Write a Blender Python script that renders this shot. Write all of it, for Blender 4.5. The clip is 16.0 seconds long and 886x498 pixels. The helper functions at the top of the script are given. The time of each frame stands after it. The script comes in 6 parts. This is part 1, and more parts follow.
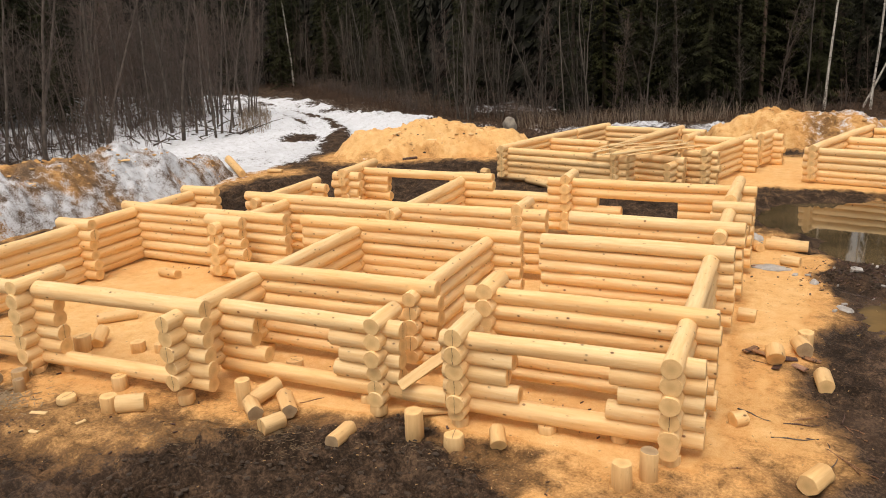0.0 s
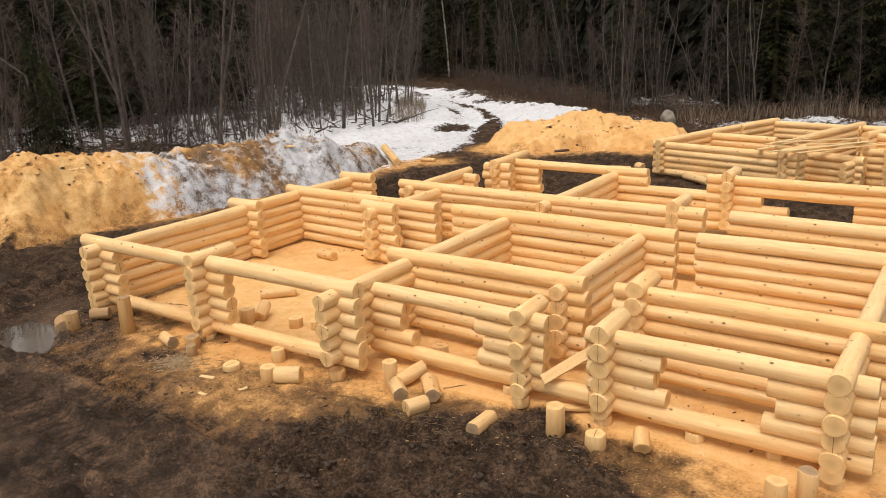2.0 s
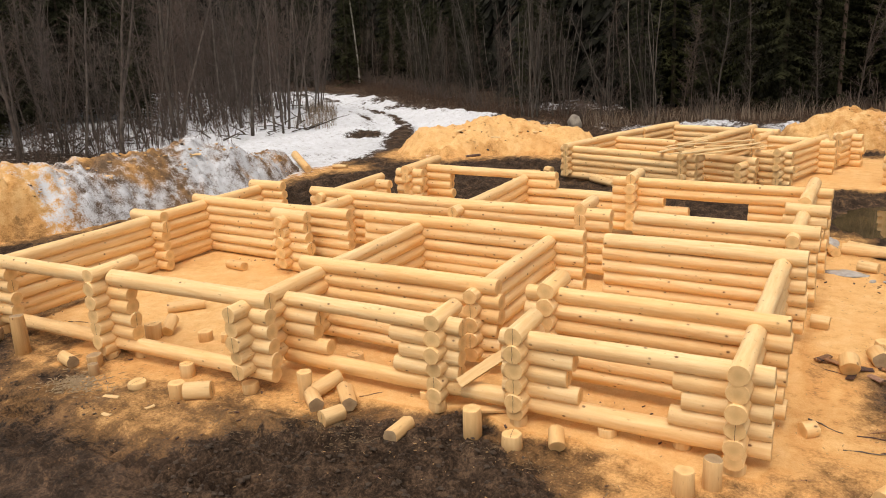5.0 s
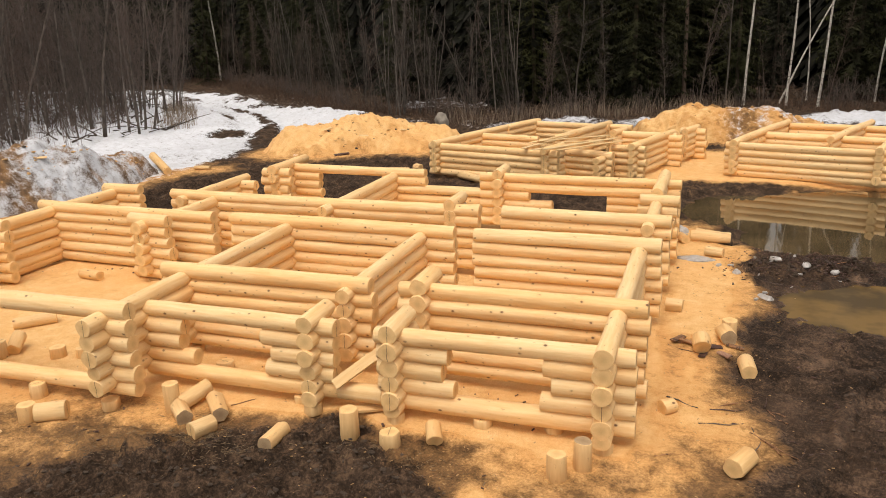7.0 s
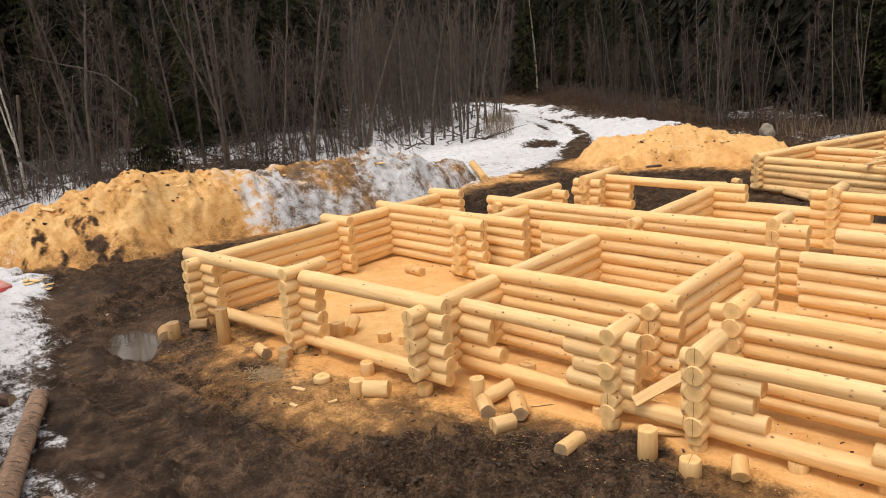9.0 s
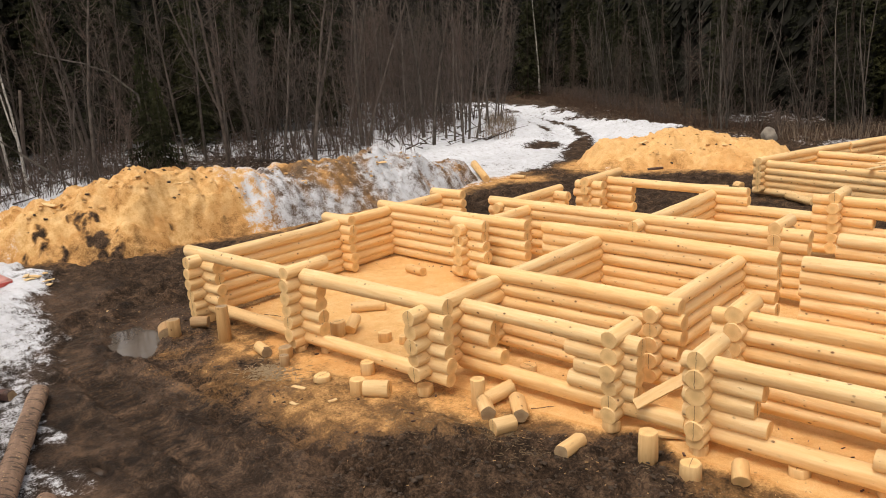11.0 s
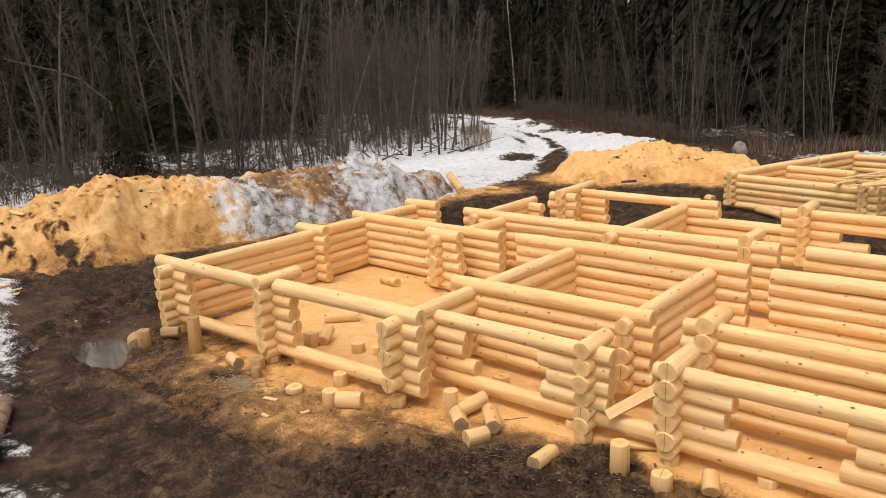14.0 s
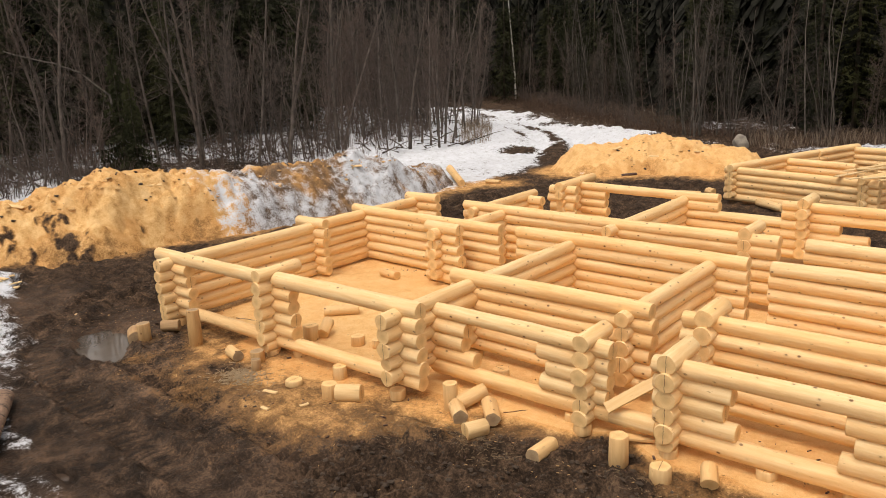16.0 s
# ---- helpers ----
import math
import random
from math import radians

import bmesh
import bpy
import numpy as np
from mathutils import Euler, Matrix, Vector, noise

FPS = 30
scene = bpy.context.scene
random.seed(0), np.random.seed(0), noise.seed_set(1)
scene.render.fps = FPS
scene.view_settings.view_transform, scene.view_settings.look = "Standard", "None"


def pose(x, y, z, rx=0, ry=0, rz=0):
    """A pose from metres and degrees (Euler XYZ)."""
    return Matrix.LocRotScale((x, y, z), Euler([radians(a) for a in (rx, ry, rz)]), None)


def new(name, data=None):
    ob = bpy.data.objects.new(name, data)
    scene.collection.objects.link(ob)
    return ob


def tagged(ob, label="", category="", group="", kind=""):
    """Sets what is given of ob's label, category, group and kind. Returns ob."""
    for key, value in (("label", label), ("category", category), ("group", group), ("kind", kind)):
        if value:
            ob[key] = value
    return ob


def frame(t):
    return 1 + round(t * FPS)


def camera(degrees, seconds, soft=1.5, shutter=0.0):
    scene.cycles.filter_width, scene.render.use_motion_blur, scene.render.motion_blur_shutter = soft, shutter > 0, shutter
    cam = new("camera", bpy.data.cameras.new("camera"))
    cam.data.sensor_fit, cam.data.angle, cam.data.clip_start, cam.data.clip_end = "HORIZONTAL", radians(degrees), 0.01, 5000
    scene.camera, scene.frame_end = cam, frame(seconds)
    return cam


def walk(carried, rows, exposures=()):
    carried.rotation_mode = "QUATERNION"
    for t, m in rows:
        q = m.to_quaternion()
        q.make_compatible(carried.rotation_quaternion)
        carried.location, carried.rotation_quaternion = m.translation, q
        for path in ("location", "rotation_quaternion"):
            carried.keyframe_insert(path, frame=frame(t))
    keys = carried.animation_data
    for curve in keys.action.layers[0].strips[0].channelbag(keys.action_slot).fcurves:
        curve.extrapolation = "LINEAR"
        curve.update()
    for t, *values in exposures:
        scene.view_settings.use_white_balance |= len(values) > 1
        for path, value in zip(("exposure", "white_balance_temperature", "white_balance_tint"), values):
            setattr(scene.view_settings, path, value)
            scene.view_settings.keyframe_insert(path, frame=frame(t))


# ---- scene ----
# ---------------------------------------------------------------- camera and walk
PATH = [  # seconds, x, y, z, yaw, pitch, roll
    (0, 0.065, 0.015, 5.140, 24.28, -15.47, -2.43),
    (0.5, 0.049, 0.007, 5.143, 26.57, -15.16, -2.61),
    (1, 0.036, -0.006, 5.140, 28.78, -15.65, -3.05),
    (1.5, 0.018, -0.021, 5.151, 33.26, -15.90, -3.06),
    (2, 0.026, -0.013, 5.150, 35.75, -15.63, -2.75),
    (2.5, 0.044, 0.012, 5.152, 34.55, -15.50, -2.61),
    (3, 0.049, 0.012, 5.150, 31.34, -15.30, -2.31),
    (3.2, 0.047, 0.002, 5.157, 30.63, -15.28, -2.26),
    (5.3, 0.047, 0.041, 5.131, 28.34, -15.58, -2.67),
    (5.5, 0.065, 0.051, 5.126, 26.60, -15.79, -2.66),
    (6, 0.066, 0.078, 5.121, 20.50, -15.87, -2.11),
    (6.5, 0.056, 0.064, 5.121, 19.57, -16.08, -2.05),
    (7, 0.056, 0.072, 5.121, 19.10, -15.97, -1.90),
    (7.5, 0.061, 0.060, 5.122, 19.47, -15.82, -2.04),
    (8, 0.018, -0.015, 5.159, 26.02, -15.16, -2.96),
    (8.5, -0.011, -0.011, 5.156, 36.57, -14.10, -4.21),
    (9, -0.014, -0.006, 5.148, 42.47, -14.03, -3.96),
    (9.2, -0.003, -0.009, 5.154, 42.80, -13.97, -3.82),
    (11.3, -0.062, -0.015, 5.155, 42.48, -14.06, -3.23),
    (11.5, -0.068, -0.015, 5.150, 43.87, -13.89, -3.30),
    (12, -0.070, -0.025, 5.141, 47.56, -13.71, -3.26),
    (12.5, -0.053, -0.030, 5.144, 48.30, -13.73, -2.87),
    (13, -0.035, -0.017, 5.145, 45.40, -13.78, -2.86),
    (13.5, -0.027, -0.013, 5.153, 42.82, -13.80, -2.75),
    (14, -0.029, -0.001, 5.151, 40.51, -13.30, -2.53),
    (14.5, -0.035, -0.013, 5.154, 39.84, -13.46, -2.58),
    (15, -0.033, -0.014, 5.158, 39.72, -13.56, -2.63),
    (15.5, -0.034, -0.010, 5.152, 42.11, -13.50, -2.74),
    (16, -0.015, 0.018, 5.142, 40.59, -13.80, -2.58),
]

cam = camera(60.87, 16.0, soft=1.0)
walk(cam, [(t, pose(x, y, z, 90 + pitch, 0, yaw) @ pose(0, 0, 0, 0, 0, roll)) for t, x, y, z, yaw, pitch, roll in PATH],
     exposures=[(0.0, 0.10, 7450, 12), (16.0, 0.10, 7450, 12)])

# ---------------------------------------------------------------- world and sun: a bright overcast day
SUN_ELEVATION, SUN_ROTATION = 70.0, 178.0
world = bpy.data.worlds.new("overcast_sky")
scene.world = world
world.use_nodes = True
wn, wl = world.node_tree.nodes, world.node_tree.links
sky = wn.new("ShaderNodeTexSky")
sky.sky_type = "NISHITA"
sky.sun_disc = False
sky.sun_elevation, sky.sun_rotation = radians(SUN_ELEVATION), radians(SUN_ROTATION)
sky.dust_density, sky.air_density, sky.ozone_density = 4.0, 1.0, 0.5
pale = wn.new("ShaderNodeHueSaturation")
pale.inputs["Saturation"].default_value = 0.22
wl.new(sky.outputs[0], pale.inputs["Color"])
wl.new(pale.outputs[0], wn["Background"].inputs["Color"])
wn["Background"].inputs["Strength"].default_value = 0.15

sun = new("sun", bpy.data.lights.new("sun", "SUN"))
sun.data.energy, sun.data.angle, sun.data.color = 1.15, radians(40), (1.0, 0.93, 0.82)
sun.matrix_world = pose(0, 0, 40, 90 - SUN_ELEVATION, 0, 180 - SUN_ROTATION)

# ---------------------------------------------------------------- materials
def material(name):
    m = bpy.data.materials.new(name)
    m.use_nodes = True
    return m, m.node_tree.nodes, m.node_tree.links, m.node_tree.nodes["Principled BSDF"]


def node(nodes, kind, **values):
    n = nodes.new(kind)
    for key, value in values.items():
        n.inputs[key.replace("_", " ")].default_value = value
    return n


def ramp(nodes, links, source, stops, mode="LINEAR"):
    n = nodes.new("ShaderNodeValToRGB")
    n.color_ramp.interpolation = mode
    while len(n.color_ramp.elements) < len(stops):
        n.color_ramp.elements.new(0.5)
    for e, (at, colour) in zip(n.color_ramp.elements, stops):
        e.position, e.color = at, (*colour, 1)
    links.new(source, n.inputs[0])
    return n.outputs[0]


def mix(nodes, links, factor, a, b, blend="MIX"):
    n = nodes.new("ShaderNodeMix")
    n.data_type, n.blend_type = "RGBA", blend
    for socket, value in ((n.inputs["Factor"], factor), (n.inputs["A"], a), (n.inputs["B"], b)):
        if isinstance(value, bpy.types.NodeSocket):
            links.new(value, socket)
        elif isinstance(value, (int, float)):
            socket.default_value = value
        else:
            socket.default_value = (*value, 1)
    return n.outputs["Result"]


def maths(nodes, links, operation, a, b=0.5, clamp=False):
    n = nodes.new("ShaderNodeMath")
    n.operation, n.use_clamp = operation, clamp
    for socket, value in zip(n.inputs, (a, b)):
        if isinstance(value, bpy.types.NodeSocket):
            links.new(value, socket)
        else:
            socket.default_value = value
    return n.outputs[0]


def coords(nodes, links, scale=(1, 1, 1), shift=True, space="Object"):
    """Object coordinates, moved by a random amount for each object."""
    tc = nodes.new("ShaderNodeTexCoord")
    out = tc.outputs[space]
    if shift:
        info = nodes.new("ShaderNodeObjectInfo")
        far = nodes.new("ShaderNodeVectorMath")
        far.operation = "MULTIPLY_ADD"
        links.new(info.outputs["Random"], far.inputs[0])
        far.inputs[1].default_value = (37, 91, 53)
        links.new(out, far.inputs[2])
        out = far.outputs[0]
    mp = nodes.new("ShaderNodeMapping")
    mp.inputs["Scale"].default_value = scale
    links.new(out, mp.inputs[0])
    return mp.outputs[0]


def noise_of(nodes, links, vector, scale, detail=4, rough=0.6):
    n = node(nodes, "ShaderNodeTexNoise", Scale=scale, Detail=detail, Roughness=rough)
    links.new(vector, n.inputs["Vector"])
    return n.outputs["Fac"]


def bump(nodes, links, bsdf, height, strength, distance):
    n = node(nodes, "ShaderNodeBump", Strength=strength, Distance=distance)
    links.new(height, n.inputs["Height"])
    links.new(n.outputs[0], bsdf.inputs["Normal"])


def peeled_wood(name, light, dark, knots=0.092, stain=0.0):
    """Peeled pine: long streaks, whorls of small knots, drawknife facets."""
    m, n, l, b = material(name)
    along = coords(n, l, (0.9, 11, 11))
    streak = noise_of(n, l, along, 1.6, 6, 0.65)
    col = ramp(n, l, streak, [(0.28, dark), (0.5, tuple((p + q) / 2 for p, q in zip(light, dark))), (0.72, light)])
    info = n.new("ShaderNodeObjectInfo")
    warm = ramp(n, l, info.outputs["Random"], [(0.0, (1.0, 0.93, 0.82)), (0.5, (1, 1, 1)), (1.0, (0.93, 0.96, 0.97))])
    col = mix(n, l, 0.75, col, warm, "MULTIPLY")
    big = noise_of(n, l, coords(n, l, (0.7, 2.5, 2.5)), 1.3, 3)
    col = mix(n, l, ramp(n, l, big, [(0.42, (0, 0, 0)), (0.68, (1, 1, 1))]), col, mix(n, l, 0.3, col, (0.90, 0.66, 0.40), "MULTIPLY"))
    spots = node(n, "ShaderNodeTexVoronoi", Scale=1.0)
    l.new(coords(n, l, (4.6, 6.6, 6.6)), spots.inputs["Vector"])
    ring = ramp(n, l, spots.outputs["Distance"], [(0.0, (1, 1, 1)), (knots * 0.75, (0.9, 0.9, 0.9)), (knots * 1.25, (0.12, 0.12, 0.12)), (knots * 2.2, (0, 0, 0))])
    some = ramp(n, l, noise_of(n, l, coords(n, l, (2.2, 3, 3)), 2.0, 2), [(0.41, (0, 0, 0)), (0.56, (1, 1, 1))])
    col = mix(n, l, mix(n, l, ring, (0, 0, 0), some), col, (0.14, 0.06, 0.028))
    fleck = noise_of(n, l, coords(n, l, (2.6, 9, 9)), 2.4, 4, 0.6)
    col = mix(n, l, ramp(n, l, fleck, [(0.665, (0, 0, 0)), (0.70, (0.55, 0.55, 0.55))]), col, (0.36, 0.19, 0.085))
    if stain:
        s = noise_of(n, l, coords(n, l, (1.2, 5, 5)), 2.2, 5, 0.7)
        col = mix(n, l, ramp(n, l, s, [(0.58, (0, 0, 0)), (0.72, (stain, stain, stain))]), col, (0.30, 0.17, 0.08))
    l.new(col, b.inputs["Base Color"])
    b.inputs["Roughness"].default_value = 0.62
    b.inputs["Specular IOR Level"].default_value = 0.3
    facets = noise_of(n, l, coords(n, l, (1.4, 9, 9)), 2.0, 3)
    bump(n, l, b, maths(n, l, "ADD", streak, facets), 0.5, 0.012)
    return m


def end_grain(name, light, dark):
    """The sawn end: rings round the pith and chainsaw marks; the log's axis is its own x."""
    m, n, l, b = material(name)
    tc = n.new("ShaderNodeTexCoord")
    sep = n.new("ShaderNodeSeparateXYZ")
    l.new(tc.outputs["Object"], sep.inputs[0])
    rad = maths(n, l, "SQRT", maths(n, l, "ADD", maths(n, l, "POWER", sep.outputs["Y"], 2.0), maths(n, l, "POWER", sep.outputs["Z"], 2.0)))
    rough = noise_of(n, l, coords(n, l, (6, 6, 6)), 2.0, 4)
    rings = maths(n, l, "SINE", maths(n, l, "ADD", maths(n, l, "MULTIPLY", rad, 620.0), maths(n, l, "MULTIPLY", rough, 9.0)))
    col = mix(n, l, ramp(n, l, rings, [(0.0, (0, 0, 0)), (1.0, (0.45, 0.45, 0.45))]), light, dark)
    col = mix(n, l, ramp(n, l, rad, [(0.02, (0.45, 0.45, 0.45)), (0.085, (0, 0, 0))]), col, tuple(v * 0.72 for v in dark))
    col = mix(n, l, ramp(n, l, rough, [(0.45, (0, 0, 0)), (0.7, (0.6, 0.6, 0.6))]), col, dark)
    info = n.new("ShaderNodeObjectInfo")
    split = maths(n, l, "LESS_THAN", maths(n, l, "ABSOLUTE", maths(n, l, "ADD", sep.outputs["Y"], maths(n, l, "MULTIPLY", maths(n, l, "SUBTRACT", rough, 0.5), 0.03))), 0.0035)
    split = maths(n, l, "MULTIPLY", split, maths(n, l, "GREATER_THAN", info.outputs["Random"], 0.68))
    col = mix(n, l, split, col, (0.12, 0.06, 0.03))
    l.new(col, b.inputs["Base Color"])
    b.inputs["Roughness"].default_value = 0.85
    saw = noise_of(n, l, coords(n, l, (1, 60, 4)), 3.0, 2)
    bump(n, l, b, maths(n, l, "ADD", saw, rough), 0.5, 0.006)
    return m


WOOD = peeled_wood("peeled_pine", (0.92, 0.70, 0.415), (0.79, 0.515, 0.245), 0.11)
WOOD_STAINED = peeled_wood("peeled_pine_stained", (0.80, 0.575, 0.315), (0.64, 0.41, 0.20), 0.1, 0.45)
WOOD_WEATHERED = peeled_wood("weathered_pine", (0.52, 0.36, 0.20), (0.34, 0.21, 0.115), 0.1, 0.4)
WOOD_DUSTY = peeled_wood("dusty_old_pine", (0.62, 0.42, 0.215), (0.42, 0.26, 0.125), 0.1, 0.4)
WOOD_OFFCUT = peeled_wood("scuffed_pine", (0.82, 0.60, 0.335), (0.66, 0.425, 0.20), 0.12, 0.35)
END = end_grain("sawn_log_end", (0.83, 0.565, 0.275), (0.69, 0.425, 0.185))
# grey of weathered ends, also used for an end face in shade
END_GREY = end_grain("weathered_and_shaded_log_end", (0.42, 0.30, 0.18), (0.26, 0.17, 0.10))
PLANK = peeled_wood("sawn_board", (0.80, 0.62, 0.36), (0.68, 0.47, 0.25), 0.05)


def bark_material(name, light, dark, fleck, scars=0.57):
    """Scraped pine bark: slow changes of tone along the log, short dark scars across it, pale flecks."""
    m, n, l, b = material(name)
    slow = noise_of(n, l, coords(n, l, (0.55, 2.2, 2.2)), 1.6, 5, 0.6)
    fine = noise_of(n, l, coords(n, l, (5, 22, 22)), 1.8, 6, 0.7)
    col = ramp(n, l, maths(n, l, "ADD", maths(n, l, "MULTIPLY", slow, 0.65), maths(n, l, "MULTIPLY", fine, 0.35)), [(0.38, dark), (0.52, tuple(0.6 * p + 0.4 * q for p, q in zip(light, dark))), (0.62, light)])
    cut = noise_of(n, l, coords(n, l, (13, 3.2, 3.2)), 1.5, 3, 0.55)
    col = mix(n, l, ramp(n, l, cut, [(scars, (0, 0, 0)), (scars + 0.05, (0.85, 0.85, 0.85))]), col, tuple(v * 0.25 for v in dark))
    chip = noise_of(n, l, coords(n, l, (9, 14, 14)), 2.0, 3, 0.6)
    col = mix(n, l, ramp(n, l, chip, [(0.645, (0, 0, 0)), (0.69, (0.9, 0.9, 0.9))]), col, fleck)
    l.new(col, b.inputs["Base Color"])
    b.inputs["Roughness"].default_value = 0.62
    bump(n, l, b, maths(n, l, "SUBTRACT", fine, cut), 0.8, 0.02)
    return m


BARK = bark_material("pine_bark", (0.39, 0.19, 0.085), (0.11, 0.054, 0.034), (0.60, 0.38, 0.18), 0.55)
BARK_DARK = bark_material("dark_wet_bark", (0.11, 0.052, 0.042), (0.045, 0.026, 0.023), (0.24, 0.15, 0.10), 0.60)
BARK_PINK = bark_material("scraped_bark", (0.42, 0.24, 0.165), (0.17, 0.090, 0.062), (0.60, 0.42, 0.26), 0.555)
BARK_GREY = bark_material("grey_scraped_bark", (0.35, 0.23, 0.165), (0.15, 0.093, 0.066), (0.60, 0.44, 0.24), 0.55)


def plain(name, light, dark, scale=3.0, rough=0.8, relief=0.01, shift=True):
    m, n, l, b = material(name)
    v = coords(n, l, (1, 1, 1), shift)
    f = noise_of(n, l, v, scale, 6, 0.65)
    g = noise_of(n, l, v, scale * 9, 3, 0.6)
    l.new(ramp(n, l, maths(n, l, "ADD", maths(n, l, "MULTIPLY", f, 0.7), maths(n, l, "MULTIPLY", g, 0.3)), [(0.33, dark), (0.66, light)]), b.inputs["Base Color"])
    b.inputs["Roughness"].default_value = rough
    bump(n, l, b, maths(n, l, "ADD", f, g), 0.6, relief)
    return m


def growing(name, tones, scale=3.0, rough=0.9, spread=0.45):
    """Bark, twigs or needles: each plant has its own tone out of the tones, with a fine mottle."""
    m, n, l, b = material(name)
    info = n.new("ShaderNodeObjectInfo")
    col = ramp(n, l, info.outputs["Random"], [(k / (len(tones) - 1), c) for k, c in enumerate(tones)])
    f = noise_of(n, l, coords(n, l, (1, 1, 0.5)), scale, 5, 0.65)
    col = mix(n, l, 1.0, col, ramp(n, l, f, [(0.35, (1 - spread,) * 3), (0.65, (1 + spread,) * 3)]), "MULTIPLY")
    l.new(col, b.inputs["Base Color"])
    b.inputs["Roughness"].default_value = rough
    b.inputs["Specular IOR Level"].default_value = 0.2
    return m


TRUNK = growing("grey_brown_bark", ((0.068, 0.056, 0.049), (0.120, 0.102, 0.091), (0.087, 0.069, 0.059)), 4.0)
PALE_BARK = growing("pale_grey_bark", ((0.13, 0.115, 0.102), (0.080, 0.070, 0.062), (0.105, 0.092, 0.082)), 4.0)
TWIG = growing("bare_twigs", ((0.100, 0.081, 0.072), (0.118, 0.086, 0.073), (0.089, 0.075, 0.069), (0.113, 0.091, 0.080)), 2.0)
GREY_TWIG = growing("grey_twigs", ((0.070, 0.060, 0.053), (0.055, 0.047, 0.042)), 2.0)
DARK_TWIG = growing("dark_twigs", ((0.076, 0.060, 0.052), (0.096, 0.069, 0.058), (0.064, 0.055, 0.048)), 2.0)
SPRUCE_TRUNK = plain("spruce_bark", (0.10, 0.075, 0.06), (0.045, 0.033, 0.028), 4.0, 0.9)
PINE_STEM = plain("red_pine_bark", (0.12, 0.078, 0.060), (0.06, 0.042, 0.035), 3.0, 0.9)
GREEN_NEEDLES = growing("yellow_green_needles", ((0.025, 0.026, 0.0095), (0.020, 0.0215, 0.0085), (0.030, 0.029, 0.0100)), 0.7, 0.9, 0.6)
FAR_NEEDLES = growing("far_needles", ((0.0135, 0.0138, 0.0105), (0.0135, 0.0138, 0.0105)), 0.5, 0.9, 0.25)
NEEDLES = growing("spruce_needles", ((0.018, 0.0195, 0.0105), (0.028, 0.030, 0.0125), (0.020, 0.0225, 0.0120), (0.037, 0.039, 0.0135)), 0.9, 0.9, 0.5)
DRY_GRASS = plain("dry_brush", (0.125, 0.074, 0.050), (0.040, 0.025, 0.018), 0.8, 0.9)
PALE_GRASS = plain("pale_dry_grass", (0.30, 0.235, 0.18), (0.15, 0.115, 0.085), 1.5, 0.9)
STONE = plain("pale_boulder", (0.33, 0.30, 0.26), (0.18, 0.16, 0.14), 3.0, 0.9)


def birch_bark():
    m, n, l, b = material("birch_bark")
    f = noise_of(n, l, coords(n, l, (9, 9, 1.6)), 1.5, 4, 0.7)
    g = noise_of(n, l, coords(n, l, (2, 2, 14)), 1.2, 3, 0.7)
    col = ramp(n, l, f, [(0.36, (0.20, 0.18, 0.155)), (0.52, (0.58, 0.55, 0.51))])
    col = mix(n, l, ramp(n, l, g, [(0.55, (0, 0, 0)), (0.64, (1, 1, 1))]), col, (0.06, 0.05, 0.045))
    l.new(col, b.inputs["Base Color"])
    b.inputs["Roughness"].default_value = 0.7
    return m


BIRCH = birch_bark()


def attribute(nodes, name):
    n = nodes.new("ShaderNodeAttribute")
    n.attribute_name = name
    return n.outputs["Fac"]


